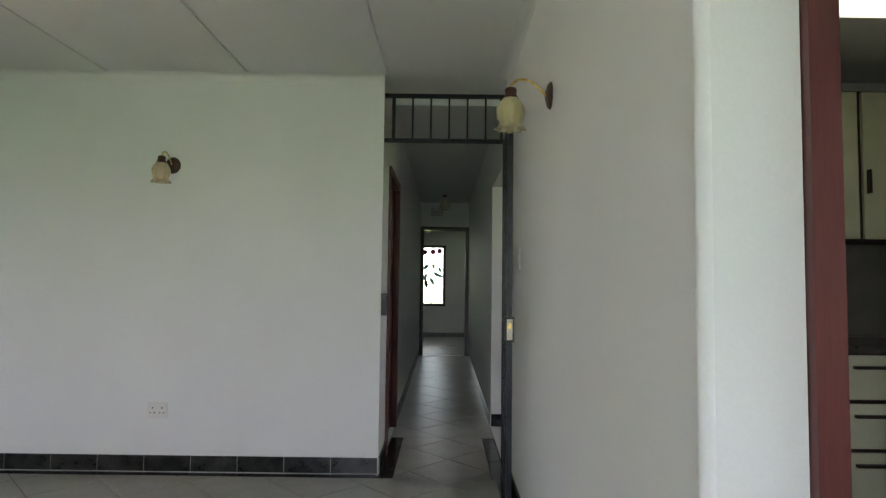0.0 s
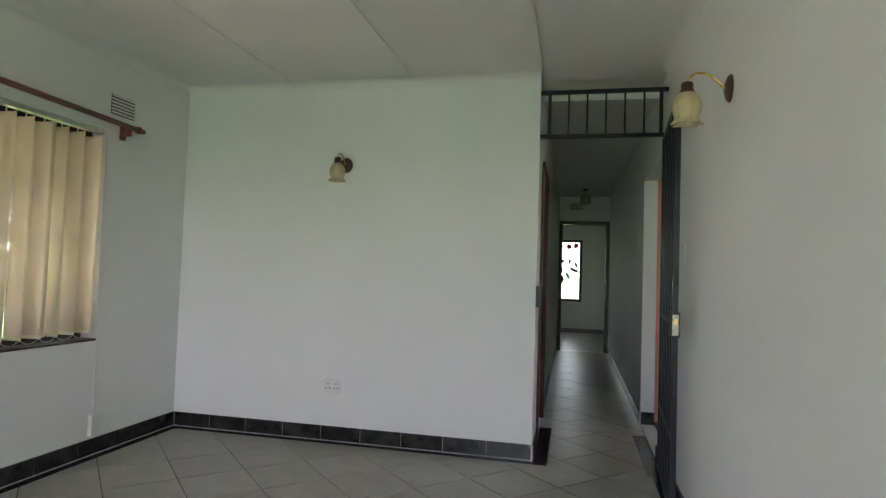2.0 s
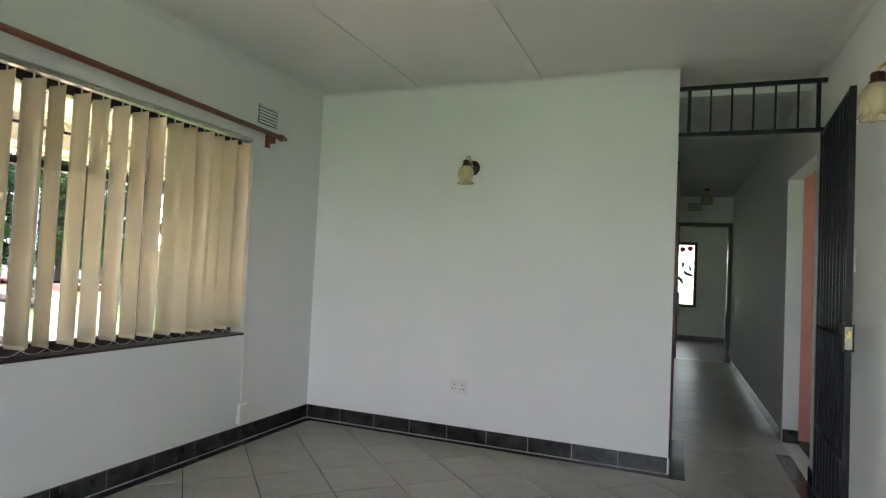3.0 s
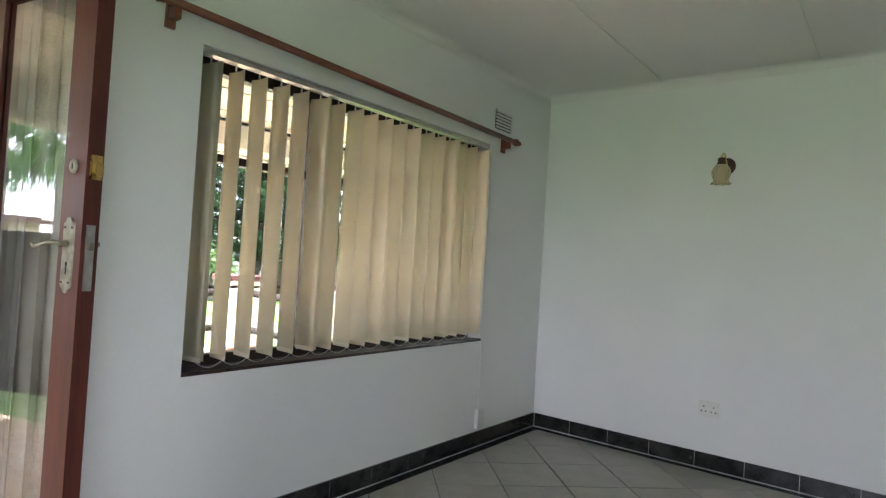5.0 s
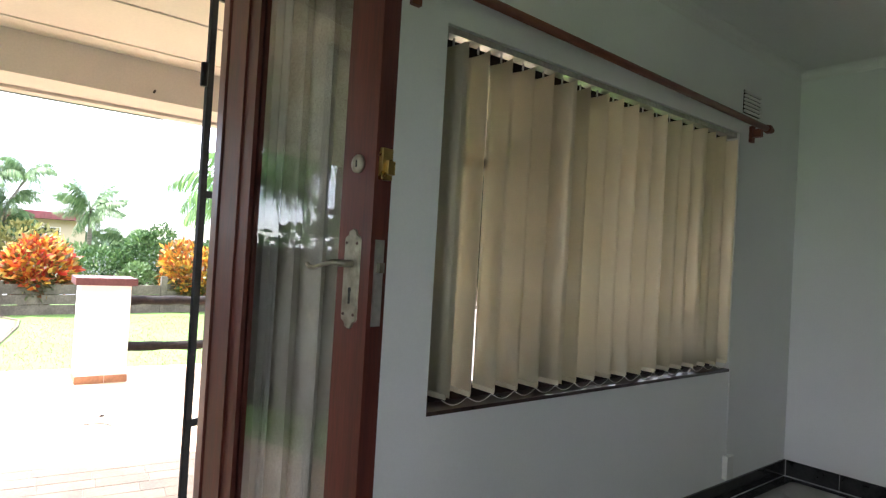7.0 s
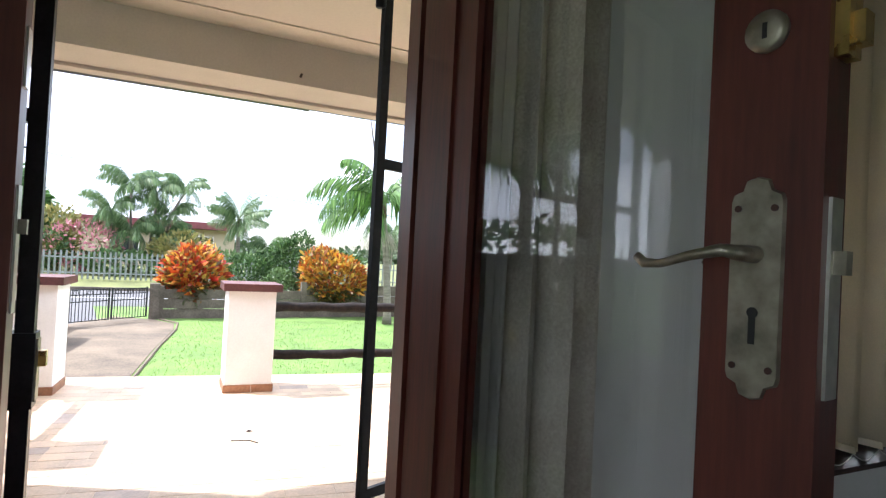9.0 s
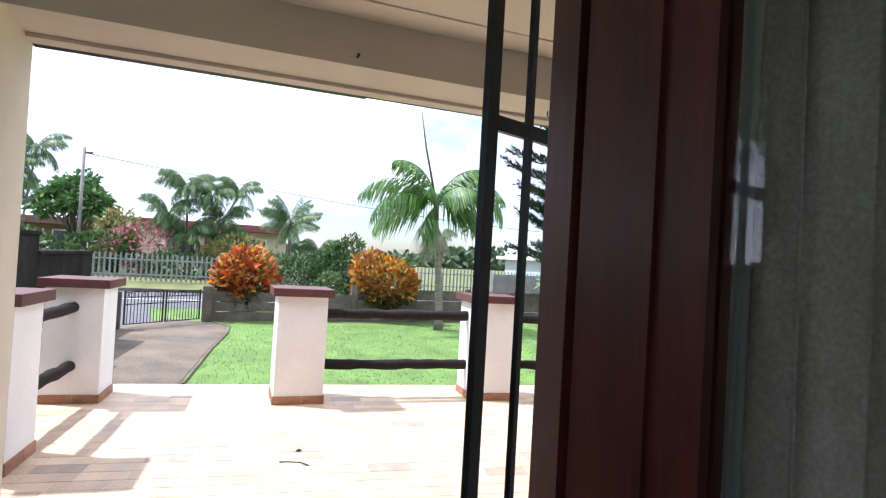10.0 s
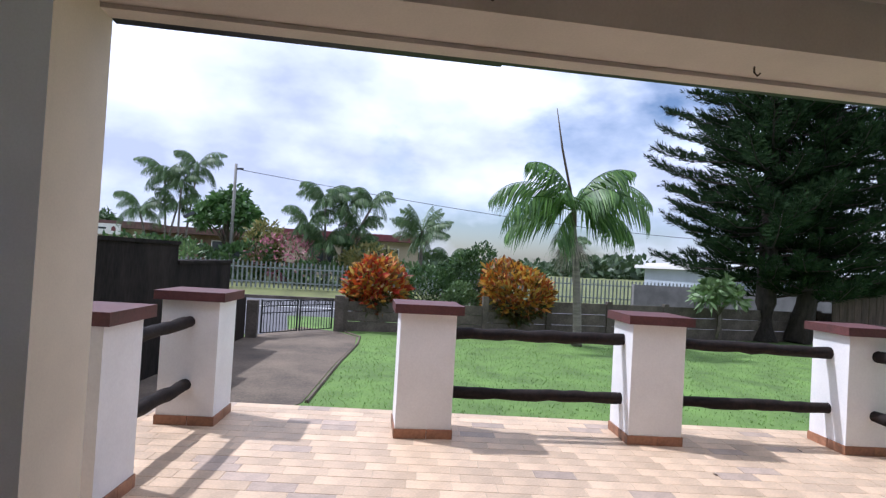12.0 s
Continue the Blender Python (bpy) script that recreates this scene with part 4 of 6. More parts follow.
tw = tube(bmesh.new(), [(-5.53, 0.72, TZ + 0.004), (-5.50, 0.76, TZ + 0.012), (-5.48, 0.83, TZ + 0.010), (-5.44, 0.87, TZ + 0.004)], 0.004, 6)
tagged(part("dry_twig", tw, DARK_WOOD), "curled dry twig lying on the terrace", "twig")
for x, y in ((-5.70, 0.83), (-6.17, 2.78), (-6.6, 3.75)):
    lf_bm = bmesh.new()
    vs = [lf_bm.verts.new(v) for v in ((0, 0, 0), (0.02, 0.012, 0.012), (0.045, 0.004, 0.006), (0.022, -0.014, 0.003))]
    lf_bm.faces.new(vs)
    bmesh.ops.solidify(lf_bm, geom=lf_bm.faces[:], thickness=0.001)
    tagged(part("dry_leaf", lf_bm, DARK_WOOD, None, "", False, pose(x, y, TZ + 0.001, 0, 0, x * 300)), "small curled dry leaf on the terrace", "leaf", "dry leaves")

# unseen ground added outside the south opening
struct("south_paving", bx(-3.0, -6.6, -0.4, 3.9, -3.401, -0.06), WALL_GREY, "plain unseen concrete paving added behind the house", "paving")

# unseen, added so the lawn bounces no green through the east opening
struct("east_paving", bx(3.901, -6.6, -0.4, 9.0, 6.0, -0.06), WALL_GREY, "plain unseen concrete paving added beside the house", "paving")

# ---- garden ground ----
GZ = -0.27
bm = bmesh.new()
box(bm, -900, -900, GZ - 0.3, 900, 900, GZ)
struct("ground", bm, LAWN, "green mown lawn and verge", "ground")

# ---- plants: materials ----


def leaf_mat(name, colors, rough=0.5, transl=0.25, spec=0.5):
    """Leaves whose colour changes from leaf to leaf."""
    m = bpy.data.materials.new(name)
    m.use_nodes = True
    n, l = m.node_tree.nodes, m.node_tree.links
    b = n["Principled BSDF"]
    b.inputs["Roughness"].default_value = rough
    b.inputs["Specular IOR Level"].default_value = spec
    g = n.new("ShaderNodeNewGeometry")
    r = n.new("ShaderNodeValToRGB")
    while len(r.color_ramp.elements) < len(colors):
        r.color_ramp.elements.new(0.5)
    for i, c in enumerate(colors):
        r.color_ramp.elements[i].position = i / max(1, len(colors) - 1)
        r.color_ramp.elements[i].color = (*c, 1)
    l.new(g.outputs["Random Per Island"], r.inputs["Fac"])
    tc = n.new("ShaderNodeTexCoord")
    ns = n.new("ShaderNodeTexNoise")
    ns.inputs["Scale"].default_value = 2.0
    l.new(tc.outputs["Object"], ns.inputs["Vector"])
    mr = n.new("ShaderNodeMapRange")
    mr.inputs["From Min"].default_value, mr.inputs["From Max"].default_value = 0.3, 0.7
    mr.inputs["To Min"].default_value, mr.inputs["To Max"].default_value = 0.7, 1.25
    l.new(ns.outputs["Fac"], mr.inputs["Value"])
    h = n.new("ShaderNodeHueSaturation")
    l.new(mr.outputs[0], h.inputs["Value"])
    l.new(r.outputs["Color"], h.inputs["Color"])
    l.new(h.outputs["Color"], b.inputs["Base Color"])
    t = n.new("ShaderNodeBsdfTranslucent")
    l.new(h.outputs["Color"], t.inputs["Color"])
    mx = n.new("ShaderNodeMixShader")
    mx.inputs[0].default_value = transl
    l.new(b.outputs[0], mx.inputs[1])
    l.new(t.outputs[0], mx.inputs[2])
    l.new(mx.outputs[0], n["Material Output"].inputs["Surface"])
    return m


PALM_LEAF = leaf_mat("palm_leaf", [(0.04, 0.10, 0.022), (0.08, 0.18, 0.03), (0.17, 0.30, 0.06)])
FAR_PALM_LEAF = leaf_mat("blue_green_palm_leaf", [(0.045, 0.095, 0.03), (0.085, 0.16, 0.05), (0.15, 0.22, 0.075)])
CROTON_RED = leaf_mat("red_croton_leaf", [(0.40, 0.03, 0.012), (0.58, 0.12, 0.015), (0.66, 0.36, 0.05), (0.06, 0.08, 0.02), (0.48, 0.03, 0.015), (0.16, 0.05, 0.02), (0.70, 0.50, 0.10)])
CROTON_GOLD = leaf_mat("golden_croton_leaf", [(0.56, 0.20, 0.02), (0.62, 0.34, 0.04), (0.34, 0.06, 0.015), (0.07, 0.09, 0.02), (0.66, 0.44, 0.07), (0.16, 0.07, 0.015), (0.54, 0.14, 0.02)])
# darker leaf colours that paint in the shaded underside of the crotons
CROTON_LOW = leaf_mat("shaded_croton_leaf", [(0.05, 0.05, 0.02), (0.09, 0.07, 0.02), (0.05, 0.08, 0.025), (0.16, 0.05, 0.02)])
HEDGE = leaf_mat("hedge_leaf", [(0.03, 0.07, 0.02), (0.06, 0.12, 0.035), (0.10, 0.17, 0.05)])
PALE_SHRUB = leaf_mat("pale_green_leaf", [(0.10, 0.18, 0.06), (0.17, 0.26, 0.09), (0.08, 0.13, 0.05)])
YELLOW_SHRUB = leaf_mat("yellow_green_leaf", [(0.22, 0.22, 0.06), (0.32, 0.28, 0.10), (0.14, 0.17, 0.05)])
PINK_SHRUB = leaf_mat("pink_bloom", [(0.50, 0.14, 0.22), (0.60, 0.26, 0.32), (0.24, 0.16, 0.09), (0.12, 0.14, 0.06)])
TREE_LEAF = leaf_mat("broad_tree_leaf", [(0.04, 0.10, 0.025), (0.07, 0.15, 0.035), (0.12, 0.22, 0.06)])
PINE_LEAF = leaf_mat("dark_pine_needles", [(0.010, 0.024, 0.009), (0.016, 0.036, 0.012), (0.030, 0.054, 0.017)], 0.9, 0.1, 0.12)
WOODS = leaf_mat("far_woods_leaf", [(0.035, 0.07, 0.03), (0.06, 0.10, 0.04), (0.09, 0.13, 0.06)])
GRASS = leaf_mat("grass_blade", [(0.14, 0.25, 0.05), (0.19, 0.32, 0.07), (0.25, 0.37, 0.11)])
BARK = mat("grey_bark", (0.17, 0.14, 0.115), 0.9, vary=0.25, scale=6, fine=40, bump=0.6, dist=0.02, stretch=(3, 3, 1))
DARK_BARK = mat("dark_pine_bark", (0.055, 0.042, 0.034), 0.9, vary=0.3, scale=5, fine=40, bump=0.8, dist=0.03, stretch=(3, 3, 0.8))
PALM_BARK = mat("ringed_palm_bark", (0.20, 0.175, 0.145), 0.85, vary=0.25, scale=3, fine=30, bump=0.5, dist=0.015, stretch=(1, 1, 7))
CROWNSHAFT = mat("brown_crownshaft", (0.085, 0.06, 0.04), 0.7, vary=0.25, scale=6, stretch=(4, 4, 1))
FIBRE = mat("dry_palm_strands", (0.32, 0.29, 0.22), 0.9, vary=0.2, scale=20)


def bm_from(verts, faces):
    me = bpy.data.meshes.new("grown")
    me.from_pydata([tuple(v) for v in verts], [], faces)
    return me


def grown(name, verts, faces, material, parent=None, label="", smooth=False):
    me = bm_from(verts, faces)
    me.name = name
    me.materials.append(material)
    if smooth:
        for p in me.polygons:
            p.use_smooth = True
    ob = new(name, me)
    if parent is not None:
        ob.parent = parent
    return tagged(ob, label=label)


def blade(V, F, p, d, side, length, width, droop=0.3, fold=0.0):
    """A leaf of two tapering quads from p along d, sagging towards its tip."""
    i = len(V)
    mid = p + d * length * 0.5 - Vector((0, 0, droop * length * 0.12))
    tip = p + d * length - Vector((0, 0, droop * length * 0.5))
    V += [p - side * width * 0.25, p + side * width * 0.25, mid + side * width * 0.5, mid - side * width * 0.5, tip]
    F += [(i, i + 1, i + 2, i + 3), (i + 3, i + 2, i + 4)]


def frond(V, F, base, az, e0, length, leaflets, leaf_len, width, rnd, curl=1.75, vee=0.35):
    """One feather leaf: a bending midrib with leaflets on both sides."""
    p = base.copy()
    n = leaflets
    step = length / n
    hd = Vector((math.cos(az), math.sin(az), 0))
    sd = Vector((-math.sin(az), math.cos(az), 0))
    prev = None
    for k in range(n + 1):
        s = k / n
        e = e0 - curl * s ** 1.35
        d = hd * math.cos(e) + Vector((0, 0, math.sin(e)))
        up = d.cross(sd) * -1
        r = 0.022 * length / 1.6 * (1 - s) + 0.003
        i = len(V)
        V += [p + sd * r, p - sd * r, p + up * r * 0.8]
        if prev is not None:
            j = prev
            F += [(j, i, i + 1, j + 1), (j + 1, i + 1, i + 2, j + 2), (j + 2, i + 2, i, j)]
        prev = i
        if s > 0.14:
            ll = leaf_len * math.sin(math.pi * min(1, 0.22 + 0.78 * s)) ** 0.6 * rnd.uniform(0.85, 1.1)
            for q in (-1, 1):
                ld = (sd * q * rnd.uniform(0.45, 0.75) + d * 0.6 + up * vee * 0.5 - Vector((0, 0, rnd.uniform(0.25, 0.7) if leaflets > 30 else rnd.uniform(0.1, 0.5)))).normalized()
                blade(V, F, p, ld, d, ll, width, rnd.uniform(0.6, 1.4))
        p = p + d * step


def palm(x, y, z, height, crown, fronds, leaflets, label, seed, lean=(0, 0), r=0.09, leaf=PALM_LEAF, name="palm_tree", spear=0.0, strands=False, elev=(0.35, 1.45), curl=1.75, leaves=(), ll=0.46):
    rnd = random.Random(seed)
    ob = thing(name, pose(x, y, z), label, "palm", "palms")
    top = Vector((lean[0], lean[1], height))
    pts = [Vector((lean[0] * s ** 1.6, lean[1] * s ** 1.6, height * s)) for s in [k / 10 for k in range(11)]]
    part("trunk", tube(bmesh.new(), pts, [r * (1.45 if k == 0 else 1.15 - 0.35 * k / 10) for k in range(11)], 12), PALM_BARK, ob, "ringed grey trunk", True)
    part("crownshaft", tube(bmesh.new(), [top, top + Vector((0, 0, crown * 0.22))], [r * 0.95, r * 0.6], 12), CROWNSHAFT, ob, "", True)
    V, F = [], []
    b = top + Vector((0, 0, crown * 0.2))
    for az, e0, length, cu_l in leaves:
        frond(V, F, b, az, e0, length, leaflets, ll * crown, crown * 0.023, rnd, cu_l)
    for k in range(0 if leaves else fronds):
        az = k * 2.399 + rnd.uniform(-0.25, 0.25)
        e0 = elev[0] + (elev[1] - elev[0]) * ((k * 0.7549 + 0.3) % 1)
        frond(V, F, b, az, e0, crown * rnd.uniform(1.05, 1.3), leaflets, crown * ll, crown * (0.03 if leaflets > 30 else 0.036), rnd, curl)
    grown("crown", V, F, leaf, ob, "arching feather leaves")
    if spear:
        part("spear_leaf", tube(bmesh.new(), [b, b + Vector((-0.05, -0.28, spear * 0.6)), b + Vector((-0.08, -0.42, spear))], [0.03, 0.022, 0.008], 6), CROWNSHAFT, ob, "tall unopened spear leaf", True)
    if strands:
        V, F = [], []
        for k in range(260):
            a = rnd.uniform(0, 2 * math.pi)
            q = top + Vector((math.cos(a) * 0.06, math.sin(a) * 0.06, rnd.uniform(-0.40, -0.28)))
            d = Vector((math.cos(a) * rnd.uniform(0.2, 0.9), math.sin(a) * rnd.uniform(0.2, 0.9), rnd.uniform(-0.4, 0.3))).normalized()
            blade(V, F, q, d, Vector((-math.sin(a), math.cos(a), 0)), rnd.uniform(0.25, 0.5), 0.012, 2.2)
        grown("fruit_cluster", V, F, FIBRE, ob, "dry hanging fruit strands")
    return ob


def shrub(name, x, y, z, rx, ry, rz, n, size, leaf, label, seed, low=None, category="shrub", slim=0.38, stems=5):
    """A bush of many single leaves on an uneven mound, with stems inside."""
    rnd = random.Random(seed)
    ob = thing(name, pose(x, y, z), label, category)
    bm = bmesh.new()
    for k in range(stems):
        a = rnd.uniform(0, 6.28)
        tube(bm, [(0.03 * math.cos(a), 0.03 * math.sin(a), 0), (rx * 0.25 * math.cos(a), ry * 0.25 * math.sin(a), rz * 0.6), (rx * 0.5 * math.cos(a), ry * 0.5 * math.sin(a), rz * 1.3)], [0.025, 0.018, 0.008], 6)
    part("stem_cluster", bm, BARK, ob, "", True)
    lumps = [(Vector((rnd.uniform(-1, 1), rnd.uniform(-1, 1), rnd.uniform(-0.3, 1))).normalized(), rnd.uniform(0.05, 0.30)) for _ in range(18)]
    groups = {0: ([], []), 1: ([], [])}
    for _ in range(n):
        d = Vector((rnd.gauss(0, 1), rnd.gauss(0, 1), rnd.gauss(0.15, 1))).normalized()
        s = rnd.uniform(0.45, 1.0) ** 0.35
        s *= 0.86 + sum(w * max(0, d.dot(u)) ** 6 for u, w in lumps)
        p = Vector((d.x * rx * s, d.y * ry * s, rz + d.z * rz * s))
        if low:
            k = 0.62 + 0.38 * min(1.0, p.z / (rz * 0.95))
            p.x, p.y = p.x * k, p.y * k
        if p.z < 0.04:
            continue
        out = (d * 0.5 + Vector((rnd.uniform(-0.7, 0.7), rnd.uniform(-0.7, 0.7), rnd.uniform(-0.1, 0.9)))).normalized()
        side = out.cross(Vector((rnd.uniform(-1, 1), rnd.uniform(-1, 1), rnd.uniform(-1, 1)))).normalized()
        # leaves low in the bush take the darker colours of its shaded underside
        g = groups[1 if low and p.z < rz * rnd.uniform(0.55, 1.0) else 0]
        blade(g[0], g[1], p, out, side, size * rnd.uniform(0.6, 1.2), size * slim, rnd.uniform(0, 0.8))
    grown("foliage", *groups[0], leaf, ob)
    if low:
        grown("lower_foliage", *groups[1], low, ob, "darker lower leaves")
    return ob


def broad_tree(x, y, z, height, spread, n, size, leaf, label, seed, trunk=0.16, bark=BARK, clumps=22, bare=0.45):
    """A tree with forking limbs that end in clumps of leaves."""
    rnd = random.Random(seed)
    ob = thing("broadleaf_tree", pose(x, y, z), label, "tree", "broadleaf trees")
    bm = bmesh.new()
    ends = []
    tube(bm, [(0, 0, 0), (0.04, 0.02, height * bare * 0.5), (0, 0.05, height * bare)], [trunk, trunk * 0.8, trunk * 0.65], 10)
    for k in range(clumps):
        a = k * 2.4 + rnd.uniform(-0.3, 0.3)
        rr = spread * math.sqrt((k + 0.5) / clumps)
        e = Vector((rr * math.cos(a), rr * math.sin(a), height * (bare + (1 - bare) * (1 - 0.62 * (rr / spread) ** 2) * rnd.uniform(0.75, 1.0))))
        m = Vector((e.x * 0.45, e.y * 0.45, height * bare + (e.z - height * bare) * 0.6))
        tube(bm, [(0, 0.03, height * bare * 0.85), m, e], [trunk * 0.4, trunk * 0.22, trunk * 0.08], 6)
        ends.append(e)
    part("trunk", bm, bark, ob, "", True)
    V, F = [], []
    for e in ends:
        cr = spread * rnd.uniform(0.22, 0.36)
        for _ in range(n // clumps):
            d = Vector((rnd.gauss(0, 1), rnd.gauss(0, 1), rnd.gauss(0, 0.8))).normalized()
            p = e + d * cr * rnd.uniform(0.3, 1.0)
            out = (d + Vector((rnd.uniform(-1, 1), rnd.uniform(-1, 1), rnd.uniform(-0.4, 0.7)))).normalized()
            side = out.cross(Vector((rnd.uniform(-1, 1), rnd.uniform(-1, 1), 0.4))).normalized()
            blade(V, F, p, out, side, size * rnd.uniform(0.7, 1.2), size * 0.4, 0.5)
    grown("crown", V, F, leaf, ob, "uneven leafy crown")
    return ob


def pine(x, y, z, height, spread, label, seed):
    """A tall conifer of flat tiers, its shoots turned up at their ends."""
    rnd = random.Random(seed)
    ob = thing("conifer_tree", pose(x, y, z), label, "tree")
    V, F = [], []
    bm = bmesh.new()
    for ti, (bx0, by0, tx, ty) in enumerate(((0, -0.42, -0.2, -0.2), (0.05, 0.42, 0.1, 1.7))):
        pts = [Vector((bx0 + (tx - bx0) * (k / 12) ** 0.7, by0 + (ty - by0) * (k / 12) ** 0.7, height * k / 12)) for k in range(13)]
        part("trunk", tube(bmesh.new(), pts, [0.25 * (1.25 if k == 0 else 1 - 0.07 * k) for k in range(13)], 14), DARK_BARK, ob, "dark rough trunk", True)
        zz = 1.55 - 0.3 * ti
        while zz < height - 0.3:
            s = zz / height
            c = pts[min(12, int(s * 12))].lerp(pts[min(12, int(s * 12) + 1)], s * 12 - int(s * 12))
            reach = spread * (1.0 if s < 0.45 else max(0.12, 1 - (s - 0.45) / 0.6)) * (0.9 if zz < 2.2 else 1)
            nb = 9
            a0 = rnd.uniform(0, 6.28)
            for k in range(nb):
                a = a0 + k * 6.283 / nb + rnd.uniform(-0.22, 0.22)
                L = reach * rnd.uniform(0.55, 1.14)
                hd = Vector((math.cos(a), math.sin(a), 0))
                sd = Vector((-math.sin(a), math.cos(a), 0))
                dip = rnd.uniform(-0.12, 0.16)
                br = [c + hd * L * q + Vector((0, 0, L * (dip * q - 0.10 * math.sin(q * 2.4) + 0.15 * q ** 3))) for q in (0.04, 0.35, 0.7, 1.0)]
                tube(bm, br, [0.035, 0.024, 0.014, 0.006], 5, False)
                m = int(7 + L * 3.2)
                for j in range(m):
                    q = 0.28 + 0.72 * (j + rnd.random() * 0.6) / m
                    i0 = min(2, int(q * 3))
                    p = br[i0].lerp(br[i0 + 1], q * 3 - i0)
                    for sgn in (-1, 1) if j < m - 1 else (0,):
                        tl = (0.30 + 0.42 * (1 - q)) * rnd.uniform(0.7, 1.1)
                        td = (hd * 0.75 + sd * sgn * rnd.uniform(0.45, 0.85) + Vector((0, 0, rnd.uniform(0.1, 0.65)))).normalized()
                        for w in range(16):
                            u = (w + 0.3) / 16
                            pp = p + td * tl * u
                            rr = Vector((rnd.gauss(0, 1), rnd.gauss(0, 1), rnd.gauss(0.3, 1)))
                            rr = (rr - td * rr.dot(td)).normalized()
                            bd = (td * 0.9 + rr * 0.75).normalized()
                            blade(V, F, pp, bd, bd.cross(rr).normalized(), 0.17 * (1.1 - 0.4 * u), 0.024, -0.2)
            zz += rnd.uniform(0.27, 0.37)
    part("limb_frame", bm, DARK_BARK, ob, "", True)
    grown("needles", V, F, PINE_LEAF, ob, "dark green drooping tiers of needles")
    return ob


# ---- drive, street, walls and gate ----
bm = bmesh.new()
prism(bm, [(-7.4, -2.4), (-7.75, -0.35), (-8.8, 0.06), (-11.0, 0.34), (-12.8, 0.62), (-13.7, 0.66), (-14.35, 0.33), (-14.9, -0.4), (-13.3, -1.2), (-12.6, -2.2)][::-1], GZ - 0.05, GZ + 0.008, 0.003)
struct("driveway", bm, DRIVE, "grey brown stained concrete driveway", "driveway")
bm = bmesh.new()
tube(bm, [(-8.78, 0.10, GZ + 0.01), (-11.0, 0.38, GZ + 0.01), (-12.8, 0.66, GZ + 0.01), (-13.7, 0.72, GZ + 0.01), (-14.4, 0.42, GZ + 0.01)], 0.022, 6)
struct("driveway_edging", bm, DRIVE, "worn brown edging along the driveway", "edging")
bm = bmesh.new()
prism(bm, [(-21.9, -120), (-17.0, -120), (-17.0, 120), (-21.9, 120)], GZ - 0.05, GZ + 0.006, 0.002)
struct("road", bm, ROAD, "light grey asphalt street", "road")
struct("road_line", bx(-19.35, -60, GZ + 0.004, -19.23, 60, GZ + 0.010), mat("road_paint", (0.62, 0.62, 0.60), 0.8, vary=0.2, scale=3), "worn white line along the street", "road line")
bm = bmesh.new()
prism(bm, [(-13.5, -1.25), (-14.0, -0.6), (-16.98, -0.9), (-16.98, -3.2)], GZ - 0.05, GZ + 0.007, 0.003)
struct("driveway_apron", bm, ROAD, "worn grey concrete apron outside the gate", "driveway")
for x in (-22.05,):
    struct("kerb", bx(x, -120, GZ - 0.05, x + 0.15, 120, GZ + 0.10, 0.01), WALL_GREY, "concrete kerb", "kerb")
# verge that rises to the neighbour's fence
bm = bmesh.new()
prof = [(-22.0, GZ + 0.02), (-23.2, GZ + 0.10), (-24.5, GZ + 0.26), (-60, GZ + 0.7)]
rows = []
for x, zz in prof:
    rows.append([bm.verts.new((x, yy, zz)) for yy in range(-120, 121, 12)])
for a, b in zip(rows, rows[1:]):
    for i in range(len(a) - 1):
        bm.faces.new((a[i], a[i + 1], b[i + 1], b[i]))
struct("verge", bm, mat("dry_verge_grass", (0.15, 0.165, 0.055), 0.9, vary=0.25, scale=1.2, fine=25, bump=0.5, dist=0.02), "rising grass verge across the street", "verge", True)


def wall_run(name, p, q, z0, z1, th, material, label):
    a, b = Vector(p), Vector(q)
    d = b - a
    ob = part(name, bx(0, -th / 2, 0, d.length, th / 2, z1 - z0, 0.012), material, None, "", False, pose(a.x, a.y, z0, 0, 0, math.degrees(math.atan2(d.y, d.x))))
    return tagged(ob, label, "garden wall", kind="structure")


def on_line(x):
    return (x, -1.95 - 0.133 * (x + 8.5))


wall_run("garden_wall_tall", on_line(-2.2), on_line(-10.34), GZ - 0.05, 1.23, 0.2, WALL_BLACK, "mould blackened plastered boundary wall")
wall_run("garden_wall_middle", on_line(-10.34), on_line(-12.25), GZ - 0.05, 1.0, 0.2, WALL_BLACK, "mould blackened plastered boundary wall")
wall_run("garden_wall_low", on_line(-12.25), on_line(-13.15), GZ - 0.05, 0.42, 0.2, WALL_BLACK, "low dark boundary wall by the gate")
for a, b, zt in ((-2.2, -10.34, 1.23), (-10.34, -12.25, 1.0)):
    wall_run("garden_wall_coping", on_line(a), on_line(b), zt, zt + 0.04, 0.25, WALL_BLACK, "weathered grey wall coping")

